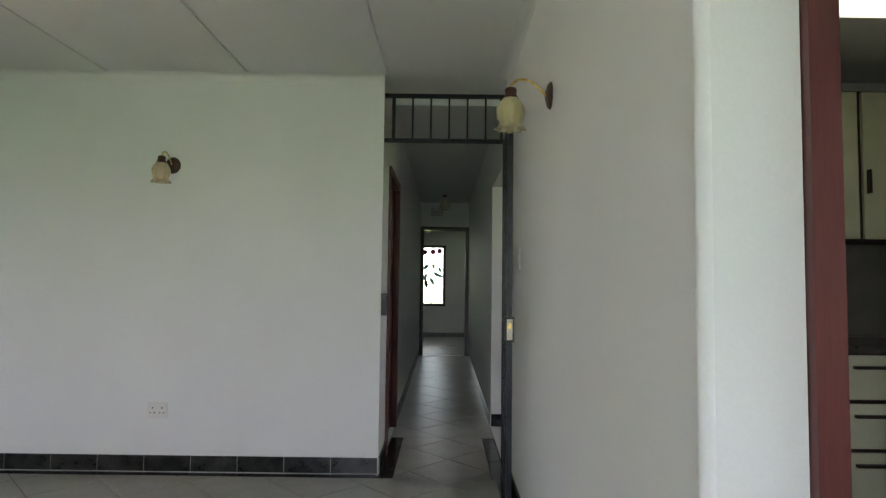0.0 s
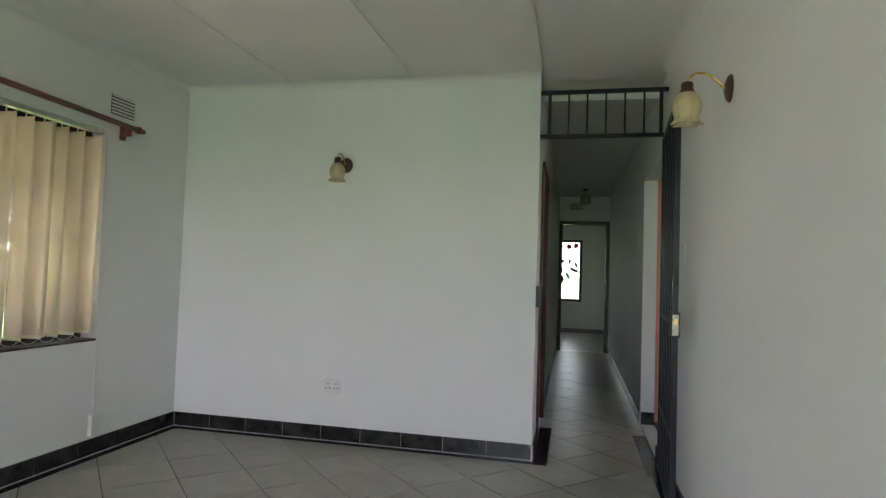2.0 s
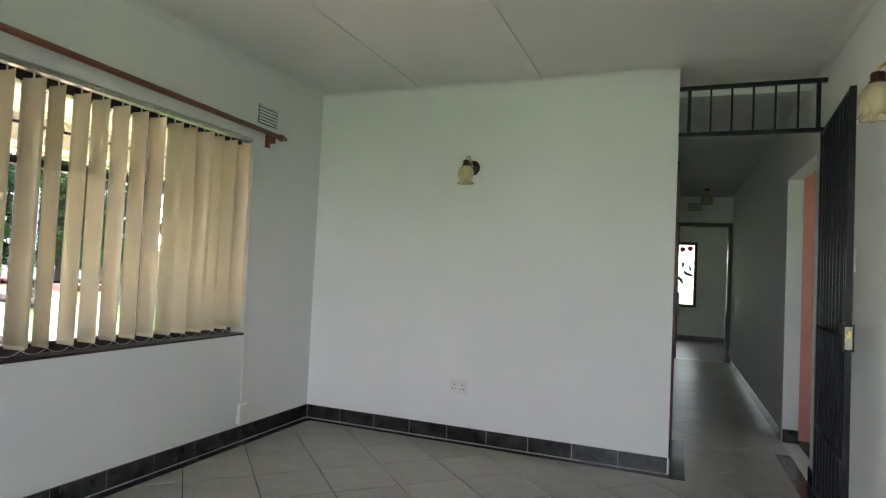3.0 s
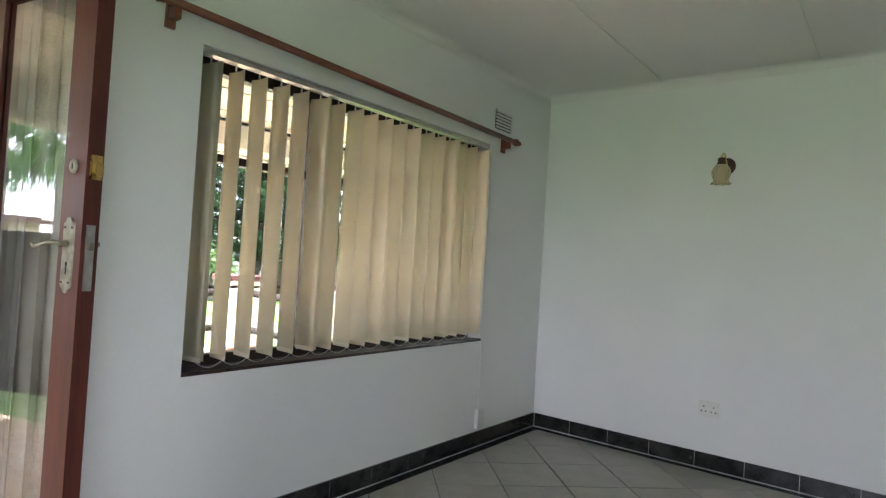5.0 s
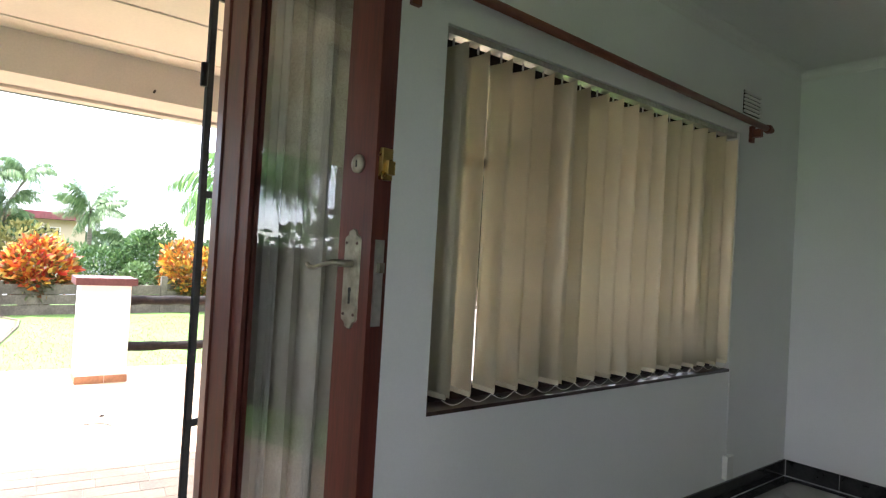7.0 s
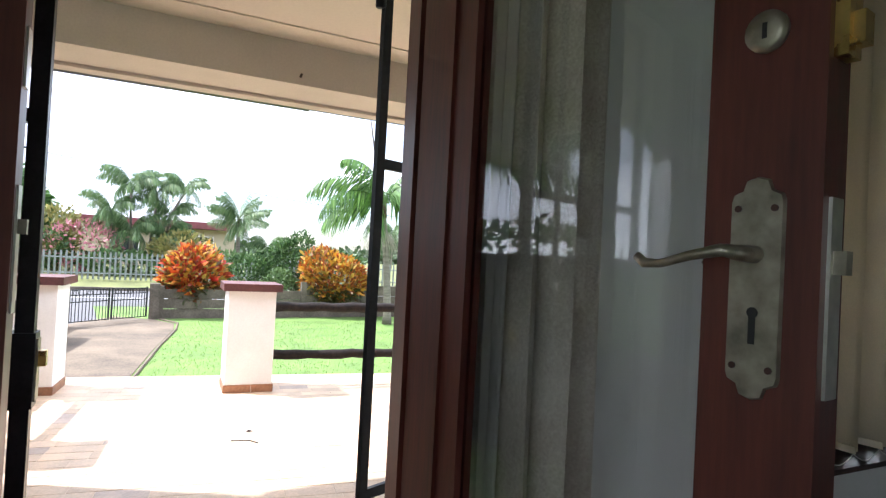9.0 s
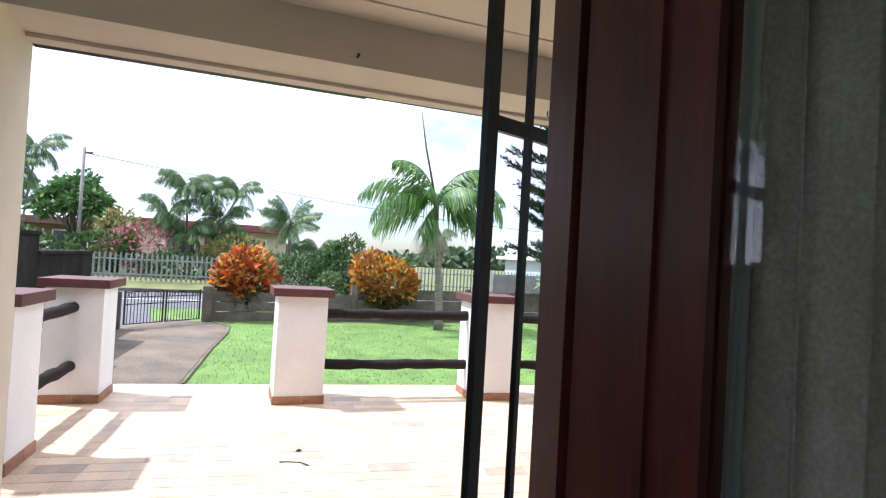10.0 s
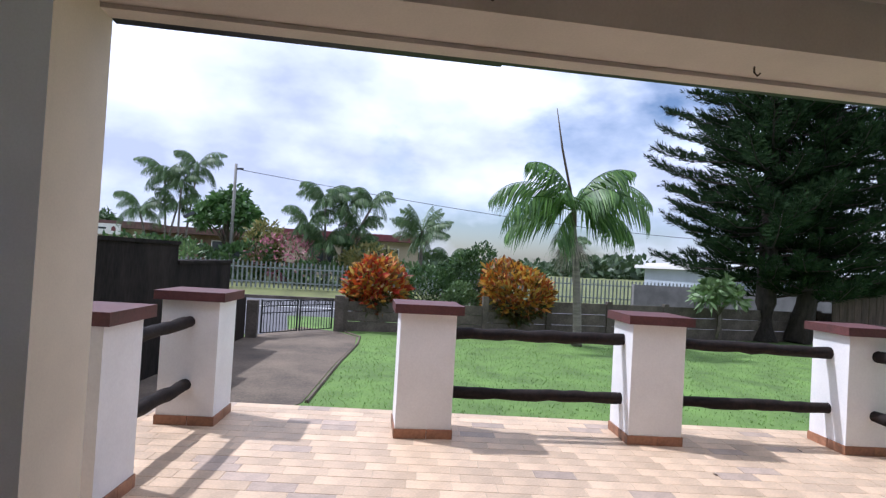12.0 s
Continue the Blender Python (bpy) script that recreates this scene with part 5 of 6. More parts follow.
ga, gb = Vector((-13.32, -1.02)), Vector((-14.40, 0.20))
gdir = (gb - ga).normalized()
glen = (gb - ga).length
gate = thing("driveway_gate", pose(ga.x, ga.y, GZ, 0, 0, math.degrees(math.atan2(gdir.y, gdir.x))), "closed black wrought iron double driveway gate", "gate")
for leaf_i in range(2):
    x0 = 0.02 + leaf_i * glen / 2
    x1 = x0 + glen / 2 - 0.04
    lf_ob = part("gate_leaf", bx(x0, -0.012, 0.06, x0 + 0.024, 0.012, 0.64, 0.002), BLACK_STEEL, gate)
    part("stile", bx(x1 - 0.024, -0.012, 0.06, x1, 0.012, 0.64, 0.002), BLACK_STEEL, lf_ob)
    for zz in (0.06, 0.40, 0.52, 0.61):
        part("rail", bx(x0 + 0.024, -0.009, zz, x1 - 0.024, 0.009, zz + 0.016), BLACK_STEEL, lf_ob)
    for k in range(11):
        xx = x0 + (x1 - x0) * (k + 1) / 12
        part("bar", bx(xx - 0.005, -0.005, 0.076, xx + 0.005, 0.005, 0.61), BLACK_STEEL, lf_ob)
    for k in range(3):
        xx = x0 + (x1 - x0) * (k + 0.5) / 3
        pts = [(xx + 0.045 * math.cos(a), 0, 0.565 + 0.045 * math.sin(a)) for a in [i * math.pi / 8 for i in range(17)]]
        part("scroll", tube(bmesh.new(), pts, 0.006, 5, False), BLACK_STEEL, lf_ob)
tagged(part("gate_pier", bx(-0.09, -0.09, 0, 0.09, 0.09, 0.66, 0.012), WALL_GREY, None, "", False, pose(-13.22, -1.13, GZ - 0.02)), "weathered grey brown gate post", "gate post", "gate posts")
tagged(part("gate_pier", bx(-0.09, -0.09, 0, 0.09, 0.09, 0.72, 0.012), WALL_GREY, None, "", False, pose(-14.50, 0.31, GZ - 0.02)), "grey concrete gate post", "gate post", "gate posts")

pw = thing("panel_wall", pose(0, 0, 0), "weathered precast concrete panel boundary wall", "garden wall")
pa, pb = Vector((-14.58, 0.42)), Vector((-15.95, 13.5))
bays = 9
for k in range(bays + 1):
    c = pa.lerp(pb, k / bays)
    part("post", bx(c.x - 0.06, c.y - 0.06, GZ - 0.05, c.x + 0.06, c.y + 0.06, (0.38 if k < 2 else 0.52), 0.008), WALL_GREY, pw)
    if k < bays:
        d = pa.lerp(pb, (k + 1) / bays)
        ang = math.degrees(math.atan2(d.y - c.y, d.x - c.x))
        ph = 0.60 if k < 2 else 0.75
        for j in range(3):
            part("concrete_panel", bx(0.06, -0.022, 0, (d - c).length - 0.06, 0.022, ph / 3 - 0.012, 0.008), WALL_GREY, pw, m=pose(c.x, c.y, GZ + j * ph / 3, 0, 0, ang))
fnc = thing("palisade_fence", pose(-24.0, 0, GZ + 0.22), "grey steel palisade fence across the street", "fence")
PALE = mat("galvanised_grey", (0.33, 0.36, 0.35), 0.5, metal=0.3, vary=0.15, scale=3)
pale_bm = bmesh.new()
pv = [pale_bm.verts.new(v) for v in ((0, -0.032, 0), (0.012, 0, 0), (0, 0.032, 0), (0, -0.032, 0.88), (0.012, 0, 0.93), (0, 0.032, 0.88))]
for f in ((0, 1, 4, 3), (1, 2, 5, 4)):
    pale_bm.faces.new([pv[i] for i in f])
bmesh.ops.solidify(pale_bm, geom=pale_bm.faces[:], thickness=0.006)
pale_mesh = mesh_of("pale", pale_bm, PALE)
for k in range(150):
    o = new("pale", pale_mesh)
    o.parent = fnc
    o.matrix_basis = pose(0.02, -7.5 + 0.155 * k, 0)
for zz in (0.18, 0.68):
    part("rail", bx(-0.02, -7.6, zz, 0.012, 15.8, zz + 0.04), PALE, fnc)

wall_run("street_wall", (-23.6, 11.1), (-23.6, 30.0), GZ, 0.76, 0.18, mat("pale_grey_block_wall", (0.22, 0.21, 0.205), 0.85, vary=0.2, scale=2), "pale grey block wall across the street")

# ---- houses across the street ----
HOUSE_WALL = mat("beige_house_wall", (0.45, 0.38, 0.28), 0.8, vary=0.08, scale=1)
ROOF_BROWN = mat("brown_roof_sheet", (0.13, 0.07, 0.055), 0.6, vary=0.2, scale=2, stretch=(1, 6, 1))
ROOF_RED = mat("maroon_roof_sheet", (0.17, 0.045, 0.05), 0.6, vary=0.2, scale=2, stretch=(1, 6, 1))
SIGN_WHITE = mat("white_board", (0.75, 0.73, 0.70), 0.6, vary=0.04)
DARK_PANE = mat("dark_window_pane", (0.03, 0.035, 0.04), 0.1, vary=0.1)
BLUE_GREY = mat("blue_grey_wall", (0.40, 0.44, 0.50), 0.8, vary=0.06, scale=1)


def low_house(x, y0, y1, z0, z1, wall, roof, label, windows, deep=7.0):
    h = thing("house", pose(x, (y0 + y1) / 2, z0), label, "house", "houses across the street")
    w, t = (y1 - y0) / 2, z1 - z0
    part("wall", bx(-deep, -w, 0, 0, w, t - 0.30), wall, h)
    bm = bmesh.new()
    box(bm, -deep - 0.6, -w - 0.5, t - 0.29, 0.7, w + 0.5, t - 0.06)
    box(bm, -deep * 0.9, -w - 0.3, t - 0.06, -0.3, w + 0.3, t + 0.10)
    part("roof", bm, roof, h, "long low roof with deep fascia")
    for yy, ww, zz, hh in windows:
        wn_ob = part("window", bx(0.002, yy - ww / 2 - 0.05, zz - 0.05, 0.03, yy + ww / 2 + 0.05, zz + hh + 0.05), SIGN_WHITE, h)
        part("pane", bx(0.031, yy - ww / 2, zz, 0.036, yy + ww / 2, zz + hh), DARK_PANE, wn_ob)
    return h


low_house(-36, -24, -10.4, 0.1, 2.28, HOUSE_WALL, ROOF_BROWN, "long low brown roofed house", [(-2, 1.4, 0.7, 0.8), (3, 1.2, 0.7, 0.8)])
low_house(-37, -10.0, -3.6, 0.1, 2.2, mat("brown_brick_far", (0.20, 0.13, 0.09), 0.9, vary=0.2, scale=8), ROOF_BROWN, "brown brick house with low roof", [(0.5, 1.5, 0.6, 0.9)])
low_house(-35, -3.2, 4.2, 0.1, 2.4, HOUSE_WALL, ROOF_RED, "beige house with maroon roof", [(-1.5, 1.2, 0.7, 0.9), (1.8, 1.6, 0.7, 0.9)])
low_house(-36, 21.9, 28.5, -0.1, 1.85, BLUE_GREY, SIGN_WHITE, "pale blue grey building with white roof edge", [(-2.4, 1.0, 0.6, 0.7), (1.4, 1.4, 0.6, 0.7)])
sg = thing("sign_board", pose(-35.298, -12.15, 1.62), "white sign board with dark lettering on the house", "sign")
part("board", bx(0, -0.95, 0, 0.05, 0.95, 0.55, 0.01), SIGN_WHITE, sg)
part("lettering", bx(0.051, -0.75, 0.26, 0.056, 0.25, 0.36), DARK_PANE, sg)
part("emblem", flat_shape([(0.5, 0.18), (0.72, 0.18), (0.72, 0.34), (0.61, 0.44), (0.5, 0.34)], 0, 0.006), ROOF_RED, sg, "", False, pose(0.051, 0.0, 0.0, 0, 0, 90))

FENCE_WOOD = mat("weathered_fence_board", (0.10, 0.07, 0.05), 0.9, vary=0.3, scale=5, stretch=(4, 4, 0.5))
bf = thing("board_fence", pose(-15.2, 11.9, GZ), "dark weathered board fence beside the conifer", "fence")
for k in range(20):
    part("board", bx(-0.015, k * 0.2, 0.55, 0.015, k * 0.2 + 0.185, 1.68 + 0.02 * math.sin(k * 5), 0.003), FENCE_WOOD, bf)
part("footing_wall", bx(-0.08, -0.1, 0, 0.08, 4.1, 0.548, 0.01), WALL_GREY, bf, "grey concrete footing wall")

pole = thing("street_lamp", pose(-27.6, -4.28, GZ + 0.3), "grey utility pole with a dark street lamp head", "street lamp")
part("pole", tube(bmesh.new(), [(0, 0, 0), (0, 0, 4.65)], [0.072, 0.055], 10), mat("pole_grey", (0.22, 0.21, 0.19), 0.7, vary=0.1), pole, smooth=True)
part("lamp_head", bx(-0.10, 0.05, 4.0, 0.10, 0.50, 4.12, 0.03), DARK_PANE, pole, "", False, pose(0, -0.0, -1.25, 28, 0, 0))
part("insulator", tube(bmesh.new(), [(0, 0.05, 4.45), (0, 0.3, 4.47)], 0.04, 8), DARK_PANE, pole)
cb = []
for k in range(25):
    s = k / 24
    cb.append((-27.6 - 1.5 * s, -4.1 + 34 * s, 4.45 - 1.2 * s - 1.6 * math.sin(math.pi * s) * 0.5))
tagged(part("overhead_cable", tube(bmesh.new(), cb, 0.012, 5), DARK_PANE), "thin overhead cable from the street pole", "cable")

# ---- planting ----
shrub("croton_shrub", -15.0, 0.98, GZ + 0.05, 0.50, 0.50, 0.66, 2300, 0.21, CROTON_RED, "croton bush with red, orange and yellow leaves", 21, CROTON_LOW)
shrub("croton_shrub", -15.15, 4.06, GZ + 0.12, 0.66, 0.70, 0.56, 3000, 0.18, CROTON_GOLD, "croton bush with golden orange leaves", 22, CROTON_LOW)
FAN = ((-1.35, 1.34, 1.55, 1.75), (1.30, 1.30, 1.55, 1.7), (-1.75, 0.85, 2.0, 2.0), (-1.25, 0.45, 1.95, 1.75), (-2.0, 0.15, 1.6, 1.4), (1.72, 0.90, 2.15, 1.95), (1.15, 0.75, 1.9, 2.4),
       (0.75, 1.05, 1.1, 1.9), (-0.6, 0.95, 1.05, 1.9), (2.5, 1.0, 1.7, 2.1), (-2.7, 0.95, 1.6, 2.2), (1.95, 0.35, 1.6, 1.7), (-0.9, -0.5, 0.9, 0.9), (1.5, 0.2, 1.5, 1.5))
palm(-13.6, 4.87, GZ, 2.3, 1.62, 12, 54, "feather palm with grey trunk and tall spear leaf", 5, (0.0, -0.2), 0.075, spear=1.95, strands=True, ll=0.36, leaves=FAN)
pine(-15.6, 10.85, GZ, 11.0, 2.65, "dark green conifer with two trunks", 8)
broad_tree(-15.1, 8.85, GZ + 0.1, 1.35, 0.55, 520, 0.22, PALE_SHRUB, "small bare stemmed tree with tufts of pale leaves", 9, 0.045, clumps=11, bare=0.45)
for x, y, rx, ry, rz, n, s, lm, lab, sd in (
        (-16.4, 2.45, 0.5, 0.75, 0.62, 3400, 0.12, HEDGE, "dense green hedge behind the wall", 31),
        (-16.6, 3.35, 0.5, 0.55, 0.86, 3600, 0.12, HEDGE, "rounded dark green shrub behind the wall", 32),
        (-15.6, 2.95, 0.3, 0.45, 0.48, 1600, 0.11, PALE_SHRUB, "pale green shrub by the wall", 33),
        (-26.4, -3.6, 0.8, 1.0, 0.75, 900, 0.28, HEDGE, "dark shrub behind the palisade fence", 34),
        (-26.6, -2.0, 0.9, 1.1, 0.95, 1100, 0.22, PINK_SHRUB, "shrub in pink bloom", 35),
        (-26.8, -2.9, 0.6, 0.6, 1.1, 700, 0.26, YELLOW_SHRUB, "tall yellow green shrub", 36),
        (-26.0, 1.15, 0.9, 1.0, 0.80, 900, 0.26, YELLOW_SHRUB, "yellow green shrub behind the palisade fence", 37),
        (-25.6, -0.6, 0.8, 1.3, 0.40, 800, 0.26, HEDGE, "low green shrub under the palms", 38),
        (-27.0, -6.6, 1.0, 1.8, 0.75, 1100, 0.30, HEDGE, "dark green bushes above the garden wall", 39),
        (-27.5, 6.6, 1.0, 2.2, 0.6, 1500, 0.30, HEDGE, "green bushes across the street", 40),
        (-26.5, 3.2, 0.8, 1.2, 0.45, 800, 0.26, PALE_SHRUB, "pale shrubs under the palm", 41)):
    shrub("garden_shrub", x, y, (GZ + 0.25 if x < -20 else GZ), rx, ry, rz, n, s, lm, lab, sd)
tagged(shrub("agave_plant", -25.0, -5.2, GZ + 0.95, 0.25, 0.25, 0.2, 60, 0.55, PALE_SHRUB, "spiky pale green agave", 42, slim=0.12, stems=2), category="agave")
broad_tree(-29.0, -4.7, 0.0, 3.75, 1.35, 2600, 0.30, TREE_LEAF, "round leafy green tree behind the pole", 51, 0.12, clumps=20, bare=0.35)
broad_tree(-40.0, -14.2, 0.0, 3.1, 1.3, 1400, 0.34, HEDGE, "green tree behind the house", 52, 0.15, clumps=16)
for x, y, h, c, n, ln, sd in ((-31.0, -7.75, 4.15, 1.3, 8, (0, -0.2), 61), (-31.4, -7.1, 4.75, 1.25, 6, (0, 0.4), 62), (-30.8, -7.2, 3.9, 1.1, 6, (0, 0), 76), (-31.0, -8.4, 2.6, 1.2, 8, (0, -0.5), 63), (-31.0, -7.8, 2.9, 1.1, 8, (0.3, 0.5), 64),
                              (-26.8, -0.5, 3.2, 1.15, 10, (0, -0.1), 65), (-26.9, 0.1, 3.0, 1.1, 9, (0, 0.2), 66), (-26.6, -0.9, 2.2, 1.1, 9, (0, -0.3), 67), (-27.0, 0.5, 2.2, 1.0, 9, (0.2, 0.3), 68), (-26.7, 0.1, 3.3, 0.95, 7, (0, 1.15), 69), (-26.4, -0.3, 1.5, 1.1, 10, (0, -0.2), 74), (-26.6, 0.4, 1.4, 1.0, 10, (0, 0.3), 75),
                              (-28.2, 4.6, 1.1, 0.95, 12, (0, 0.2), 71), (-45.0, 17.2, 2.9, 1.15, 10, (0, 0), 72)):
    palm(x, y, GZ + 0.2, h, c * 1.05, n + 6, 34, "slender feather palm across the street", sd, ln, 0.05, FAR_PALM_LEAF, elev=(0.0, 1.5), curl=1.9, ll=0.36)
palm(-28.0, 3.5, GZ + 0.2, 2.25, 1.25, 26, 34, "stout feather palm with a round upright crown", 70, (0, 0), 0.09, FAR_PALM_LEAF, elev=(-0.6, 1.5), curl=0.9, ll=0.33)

for x, y, h, c, sd in ((-7.6, -5.2, 2.6, 1.5, 81), (-6.2, -6.4, 3.2, 1.6, 82), (-9.5, -5.0, 2.4, 1.4, 83)):
    palm(x, y, GZ, h, c, 13, 34, "feather palm beyond the dark boundary wall", sd, (0.1, 0.1), 0.08)
shrub("garden_shrub", -7.0, -4.6, GZ, 1.6, 1.0, 0.95, 1400, 0.2, HEDGE, "green bushes beyond the dark boundary wall", 84)

# far woods, one mass of leaf clumps
rnd = random.Random(77)
V, F = [], []
for k in range(260):
    y = rnd.uniform(-45, 70)
    x = rnd.uniform(-78, -58)
    top = 1.1 + 1.3 * noise.noise(Vector((y * 0.11, 3.3, 0))) + rnd.uniform(-0.3, 0.3) + (1.0 if 24 < y < 33 else 0)
    for _ in range(60):
        d = Vector((rnd.gauss(0, 1), rnd.gauss(0, 1), rnd.gauss(0, 1))).normalized()
        p = Vector((x, y, 0.2)) + Vector((d.x * 1.5, d.y * 1.9, abs(d.z) * max(0.5, top)))
        out = (d + Vector((rnd.uniform(-0.6, 0.6), rnd.uniform(-0.6, 0.6), rnd.uniform(-0.3, 0.6)))).normalized()
        side = out.cross(Vector((rnd.uniform(-1, 1), rnd.uniform(-1, 1), 0.3))).normalized()
        blade(V, F, p, out, side, rnd.uniform(0.6, 1.1), 0.55, 0.4)
tagged(grown("far_woods", V, F, WOODS), "line of far green woods on the horizon", "woods", kind="stuff")

# grass on the lawn
rnd = random.Random(78)
V, F = [], []
for k in range(30000):
    x, y = -7.0 - 8.2 * rnd.random() ** 1.3, rnd.uniform(-0.4, 11.0)
    if x < -13.9 - y * 0.1 or y < -0.2 + (-7.5 - x) * 0.17 or (x > -7.75 + (y + 0.41) * 0.165 and y < 4.6):
        continue
    a = rnd.uniform(0, 6.28)
    d = Vector((math.cos(a) * 0.5, math.sin(a) * 0.5, 1)).normalized()
    sd = Vector((-math.sin(a), math.cos(a), 0))
    i = len(V)
    L = rnd.uniform(0.014, 0.034)
    p = Vector((x, y, GZ))
    V += [p - sd * 0.006, p + sd * 0.006, p + d * L]
    F.append((i, i + 1, i + 2))
tagged(grown("grass", V, F, GRASS), "short green grass of the lawn", "grass", kind="stuff")

# ---- pieces of floors, skirtings and terrace ----


def floor_tiles(parent, bounds, material, pitch, org, turn, z0, z1, name="tile", gap=0.006):
    c, s = math.cos(turn), math.sin(turn)
    xs = [b[2] / b[0] for b in bounds if b[1] == 0]
    ys = [b[2] / b[1] for b in bounds if b[0] == 0]
    n = 45
    for i in range(-n, n):
        for j in range(-n, n):
            cen = (org[0] + (i * c - j * s) * pitch, org[1] + (i * s + j * c) * pitch)
            if not (min(xs) - pitch < cen[0] < max(xs) + pitch and min(ys) - pitch < cen[1] < max(ys) + pitch):
                continue
            h = pitch / 2 - gap / 2
            sq = [(cen[0] + (a * c - b * s) * h, cen[1] + (a * s + b * c) * h) for a, b in ((-1, -1), (1, -1), (1, 1), (-1, 1))]
            poly = clip_poly(sq, bounds)
            if len(poly) < 3 or area(poly) < 0.0006:
                continue
            bm = bmesh.new()
            prism(bm, [(p[0] - cen[0], p[1] - cen[1]) for p in poly], z0, z1 + random.uniform(-0.0006, 0.0006), 0.0015)
            part(name, bm, material, parent, m=pose(cen[0], cen[1], 0))


fl = bpy.data.objects["floor"]
BORDER = 0.075
h45 = (-1.2 + 0.0, 3.73 + 0.37 / math.sqrt(2) * 1.0)
floor_tiles(fl, [(1, 0, HX1 - BORDER), (-1, 0, -(WX + BORDER)), (0, 1, NY - BORDER), (0, -1, 3.15)], FLOOR, 0.37, h45, math.pi / 4, -0.0075, 0.0)
floor_tiles(fl, [(1, 0, HX1 - 0.10), (-1, 0, -(HX0 + 0.10)), (0, 1, 5.07), (0, -1, -(NY - BORDER))], FLOOR, 0.37, h45, math.pi / 4, -0.0075, 0.0)
floor_tiles(fl, [(1, 0, HX1 - 0.004), (-1, 0, -(HX0 + 0.004)), (0, 1, FY), (0, -1, -5.07)], FLOOR, 0.37, h45, math.pi / 4, -0.0075, 0.0)


floor_tiles(fl, [(1, 0, 3.69), (-1, 0, -(HX1 - BORDER)), (0, 1, KY - 0.01), (0, -1, 3.15)], FLOOR, 0.37, h45, math.pi / 4, -0.0075, 0.0)


def strip_tiles(parent, x0, y0, x1, y1, along, pitch, z0, z1, name, gap=0.004):
    """Dark tiles in a row over a rectangle, along x or y."""
    a, b = (x0, x1) if along == "x" else (y0, y1)
    p = b if along == "x" else a
    edges = [b - pitch * k for k in range(int((b - a) / pitch) + 1)] + [a]
    for hi, lo in zip(edges, edges[1:]):
        if hi - lo < 0.02:
            continue
        bm = bx(*((lo + gap / 2, y0, z0, hi - gap / 2, y1, z1) if along == "x" else (x0, lo + gap / 2, z0, x1, hi - gap / 2, z1)), 0.0012, 1)
        part(name, bm, DARK_TILE, parent)


def skirting(name, x0, y0, x1, y1, along):
    back = bx(x0, y0, 0.002, x1, y1, 0.1)
    g = struct(name, back, LIGHT_GROUT, "black marbled ceramic skirting tiles with pale joints", "baseboard")
    e = 0.003
    if along == "x":
        s = (x0, y0 - e, x1, y0 + 0.004) if name.endswith("north") else (x0, y0 - e, x1, y1 + e)
    else:
        s = (x0 - e, y0, x1 + e, y1)
    strip_tiles(g, *s, along, 0.295, 0.007, 0.103, "skirting_tile")
    return g


sk = skirting("baseboard_north", WX + 0.008, NY - 0.008, HX0 - 0.004, NY, "x")
strip_tiles(sk, WX + BORDER, NY - BORDER, HX0 - 0.002, NY - 0.012, "x", 0.295, -0.007, 0.0005, "border_tile")
sk = skirting("baseboard_west", WX, 0.715, WX + 0.008, NY - 0.002, "y")
strip_tiles(sk, WX + 0.012, 0.70, WX + BORDER - 0.002, NY - 0.012, "y", 0.295, -0.007, 0.0005, "border_tile")
sk = skirting("baseboard_east", HX1 - 0.008, KY, HX1, 4.46, "y")
strip_tiles(sk, HX1 - 0.098, NY - BORDER, HX1 - 0.012, 5.068, "y", 0.295, -0.007, 0.0005, "border_tile")
strip_tiles(sk, HX1 - BORDER, KY, HX1 - 0.012, NY - BORDER - 0.002, "y", 0.295, -0.007, 0.0005, "border_tile")
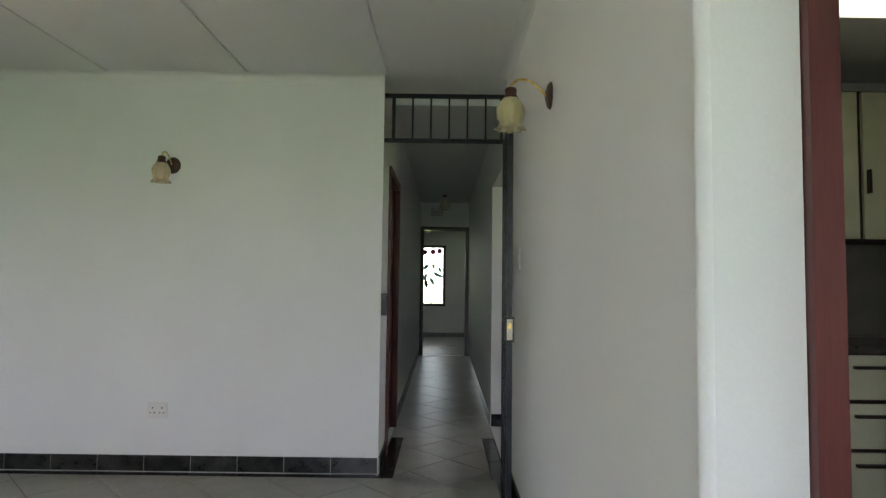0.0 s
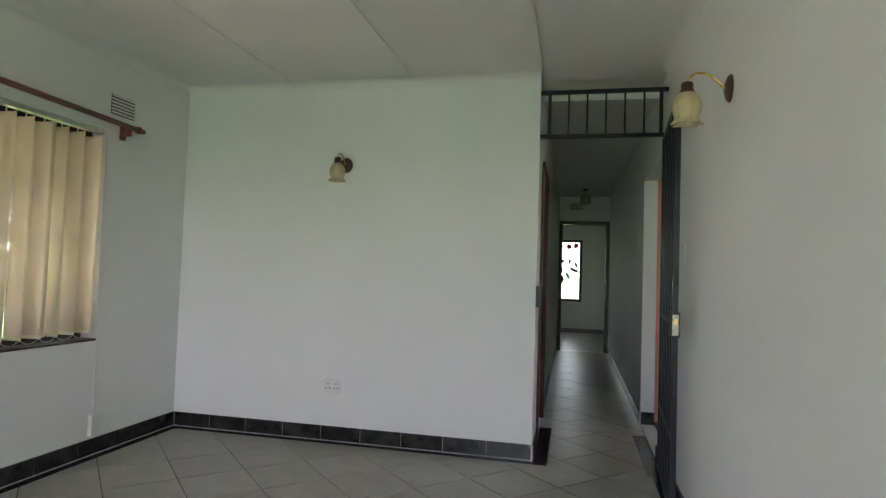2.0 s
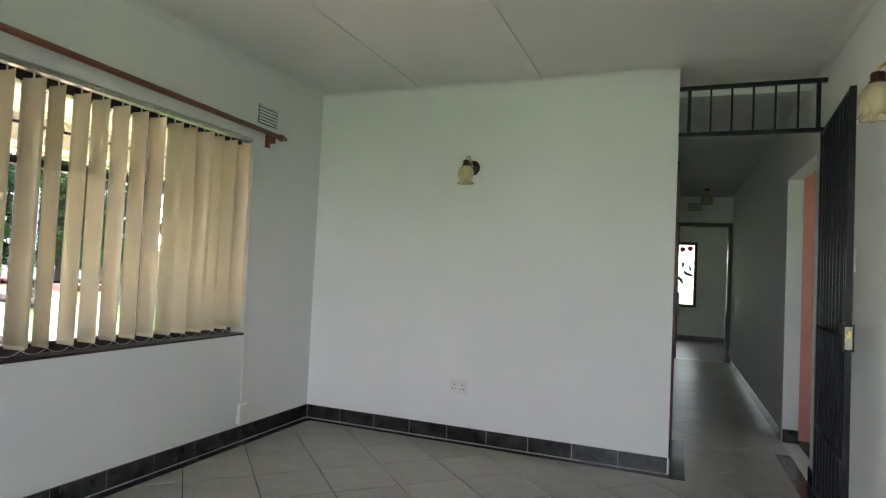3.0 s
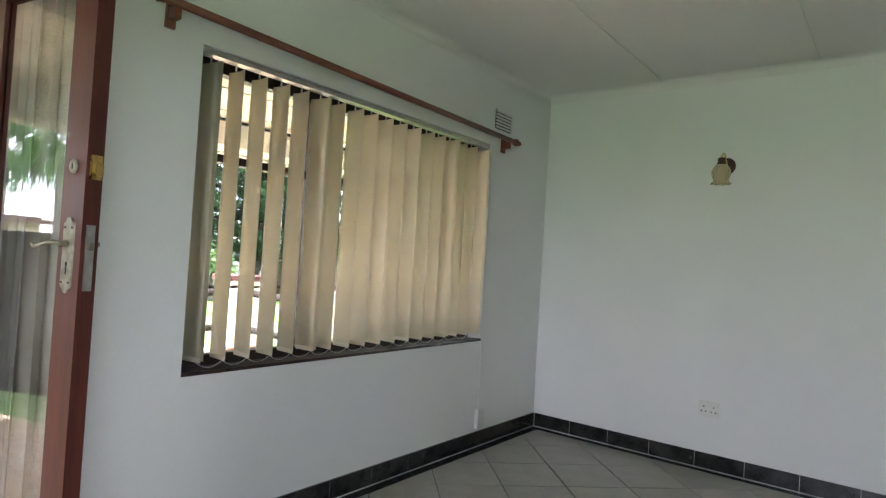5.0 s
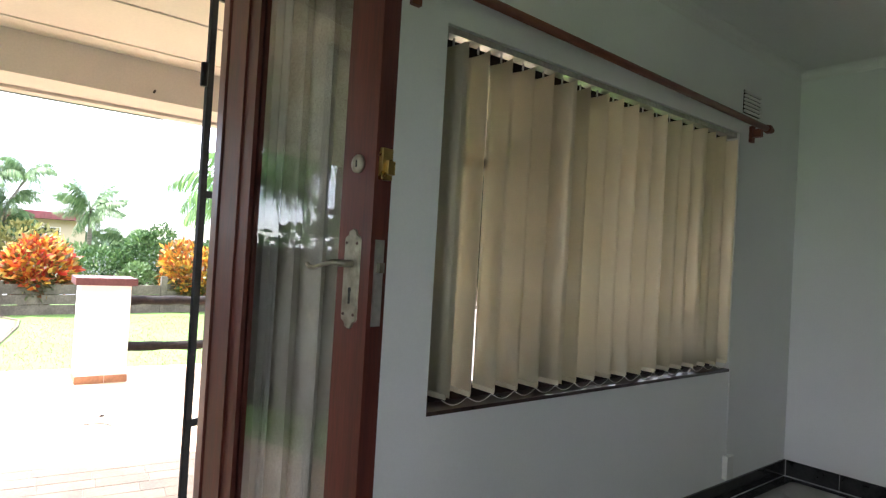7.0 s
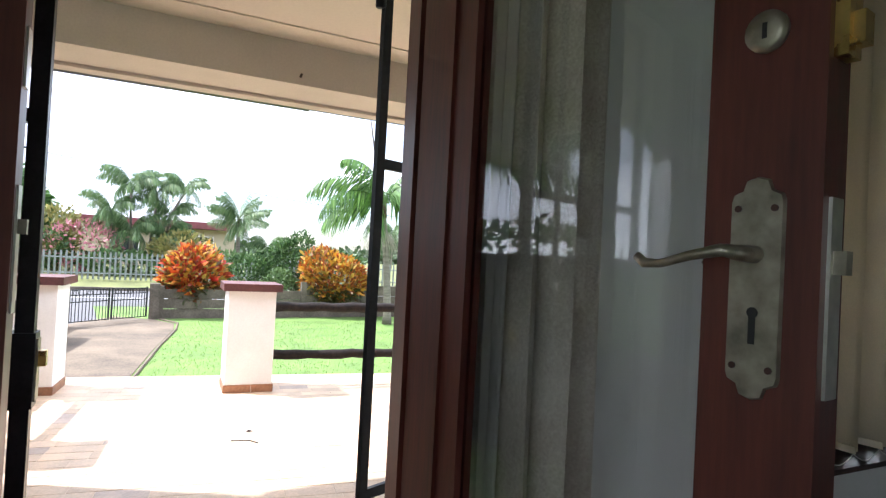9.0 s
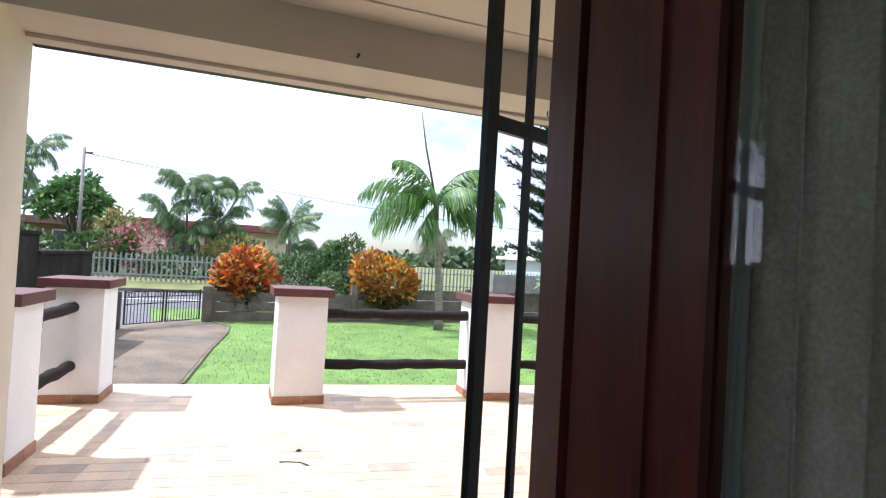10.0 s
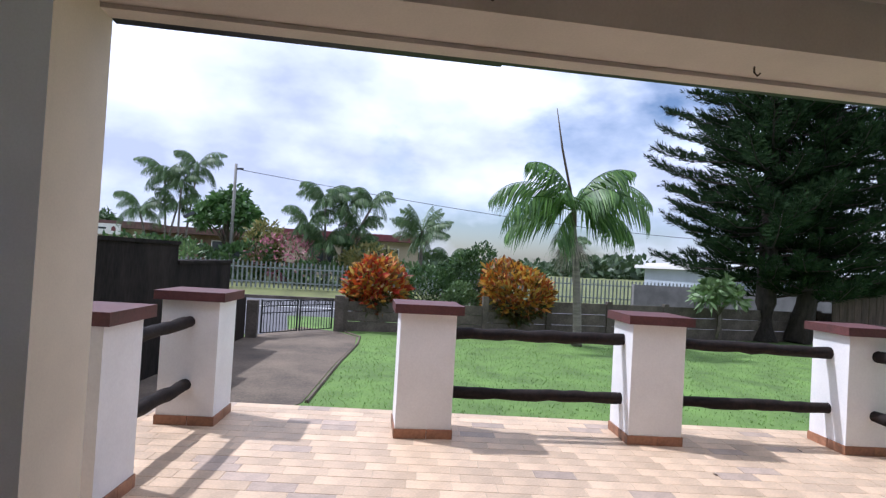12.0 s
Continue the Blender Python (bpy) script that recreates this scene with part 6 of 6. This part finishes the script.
sk = skirting("baseboard_passage", HX0, NY + 0.004, HX0 + 0.008, 4.575, "y")
strip_tiles(sk, HX0 + 0.012, NY - BORDER, HX0 + 0.098, 5.068, "y", 0.295, -0.007, 0.0005, "border_tile")
skirting("baseboard_passage_far", HX0, 5.46, HX0 + 0.008, FY - 0.04, "y")
skirting("baseboard_passage_right", HX1 - 0.008, 5.475, HX1, FY - 0.04, "y")
struct("baseboard_stub", bx(HX1 + 0.002, 5.455, 0.002, HX1 + 0.108, 5.468, 0.103), DARK_TILE, "black skirting tile on the opening's end", "baseboard")
struct("baseboard_far", bx(-2.19, 13.688, 0.0, 2.59, 13.699, 0.09), mat("grey_skirting", (0.25, 0.25, 0.25), 0.5), "grey skirting of the far room", "baseboard")

# terrace pavers: rows run along the terrace's outer edge
PL, PW = 0.25, 0.125
far_bm = bmesh.new()
near_count = 0
rnd = random.Random(11)
cand = []
for r in range(0, 46):
    off = rnd.uniform(0, PL)
    for c in range(-8, 34):
        v1, v0 = edge_c - 0.004 - r * PW, edge_c - 0.004 - r * PW - PW + 0.0045
        a = c * PL + off - 1.5
        b = a + PL - 0.0045
        quad = [tuple(u_dir * p + v_dir * q) for p, q in ((a, v0), (b, v0), (b, v1), (a, v1))]
        poly = clip_poly([tuple(p) for p in quad], TERRACE)
        if len(poly) >= 3 and area(poly) > 0.001:
            cand.append(poly)
for poly in cand:
    cx, cy = sum(p[0] for p in poly) / len(poly), sum(p[1] for p in poly) / len(poly)
    dark = rnd.random() < 0.085
    if (-6.95 < cx < -5.45 and -0.45 < cy < 3.3 and near_count < 300) or (dark and cx < -4.6):
        bm = bmesh.new()
        prism(bm, [(p[0] - cx, p[1] - cy) for p in poly], -0.006, rnd.uniform(-0.0005, 0.0005), 0.0006)
        part("paver", bm, PAVER_DARK if dark else PAVER, terrace, m=pose(cx, cy, TZ))
        near_count += 1
    else:
        prism(far_bm, poly, TZ - 0.006, TZ + rnd.uniform(-0.0005, 0.0005), 0.0006)
tagged(part("pavers", far_bm, PAVER_FAR, terrace), kind="stuff")
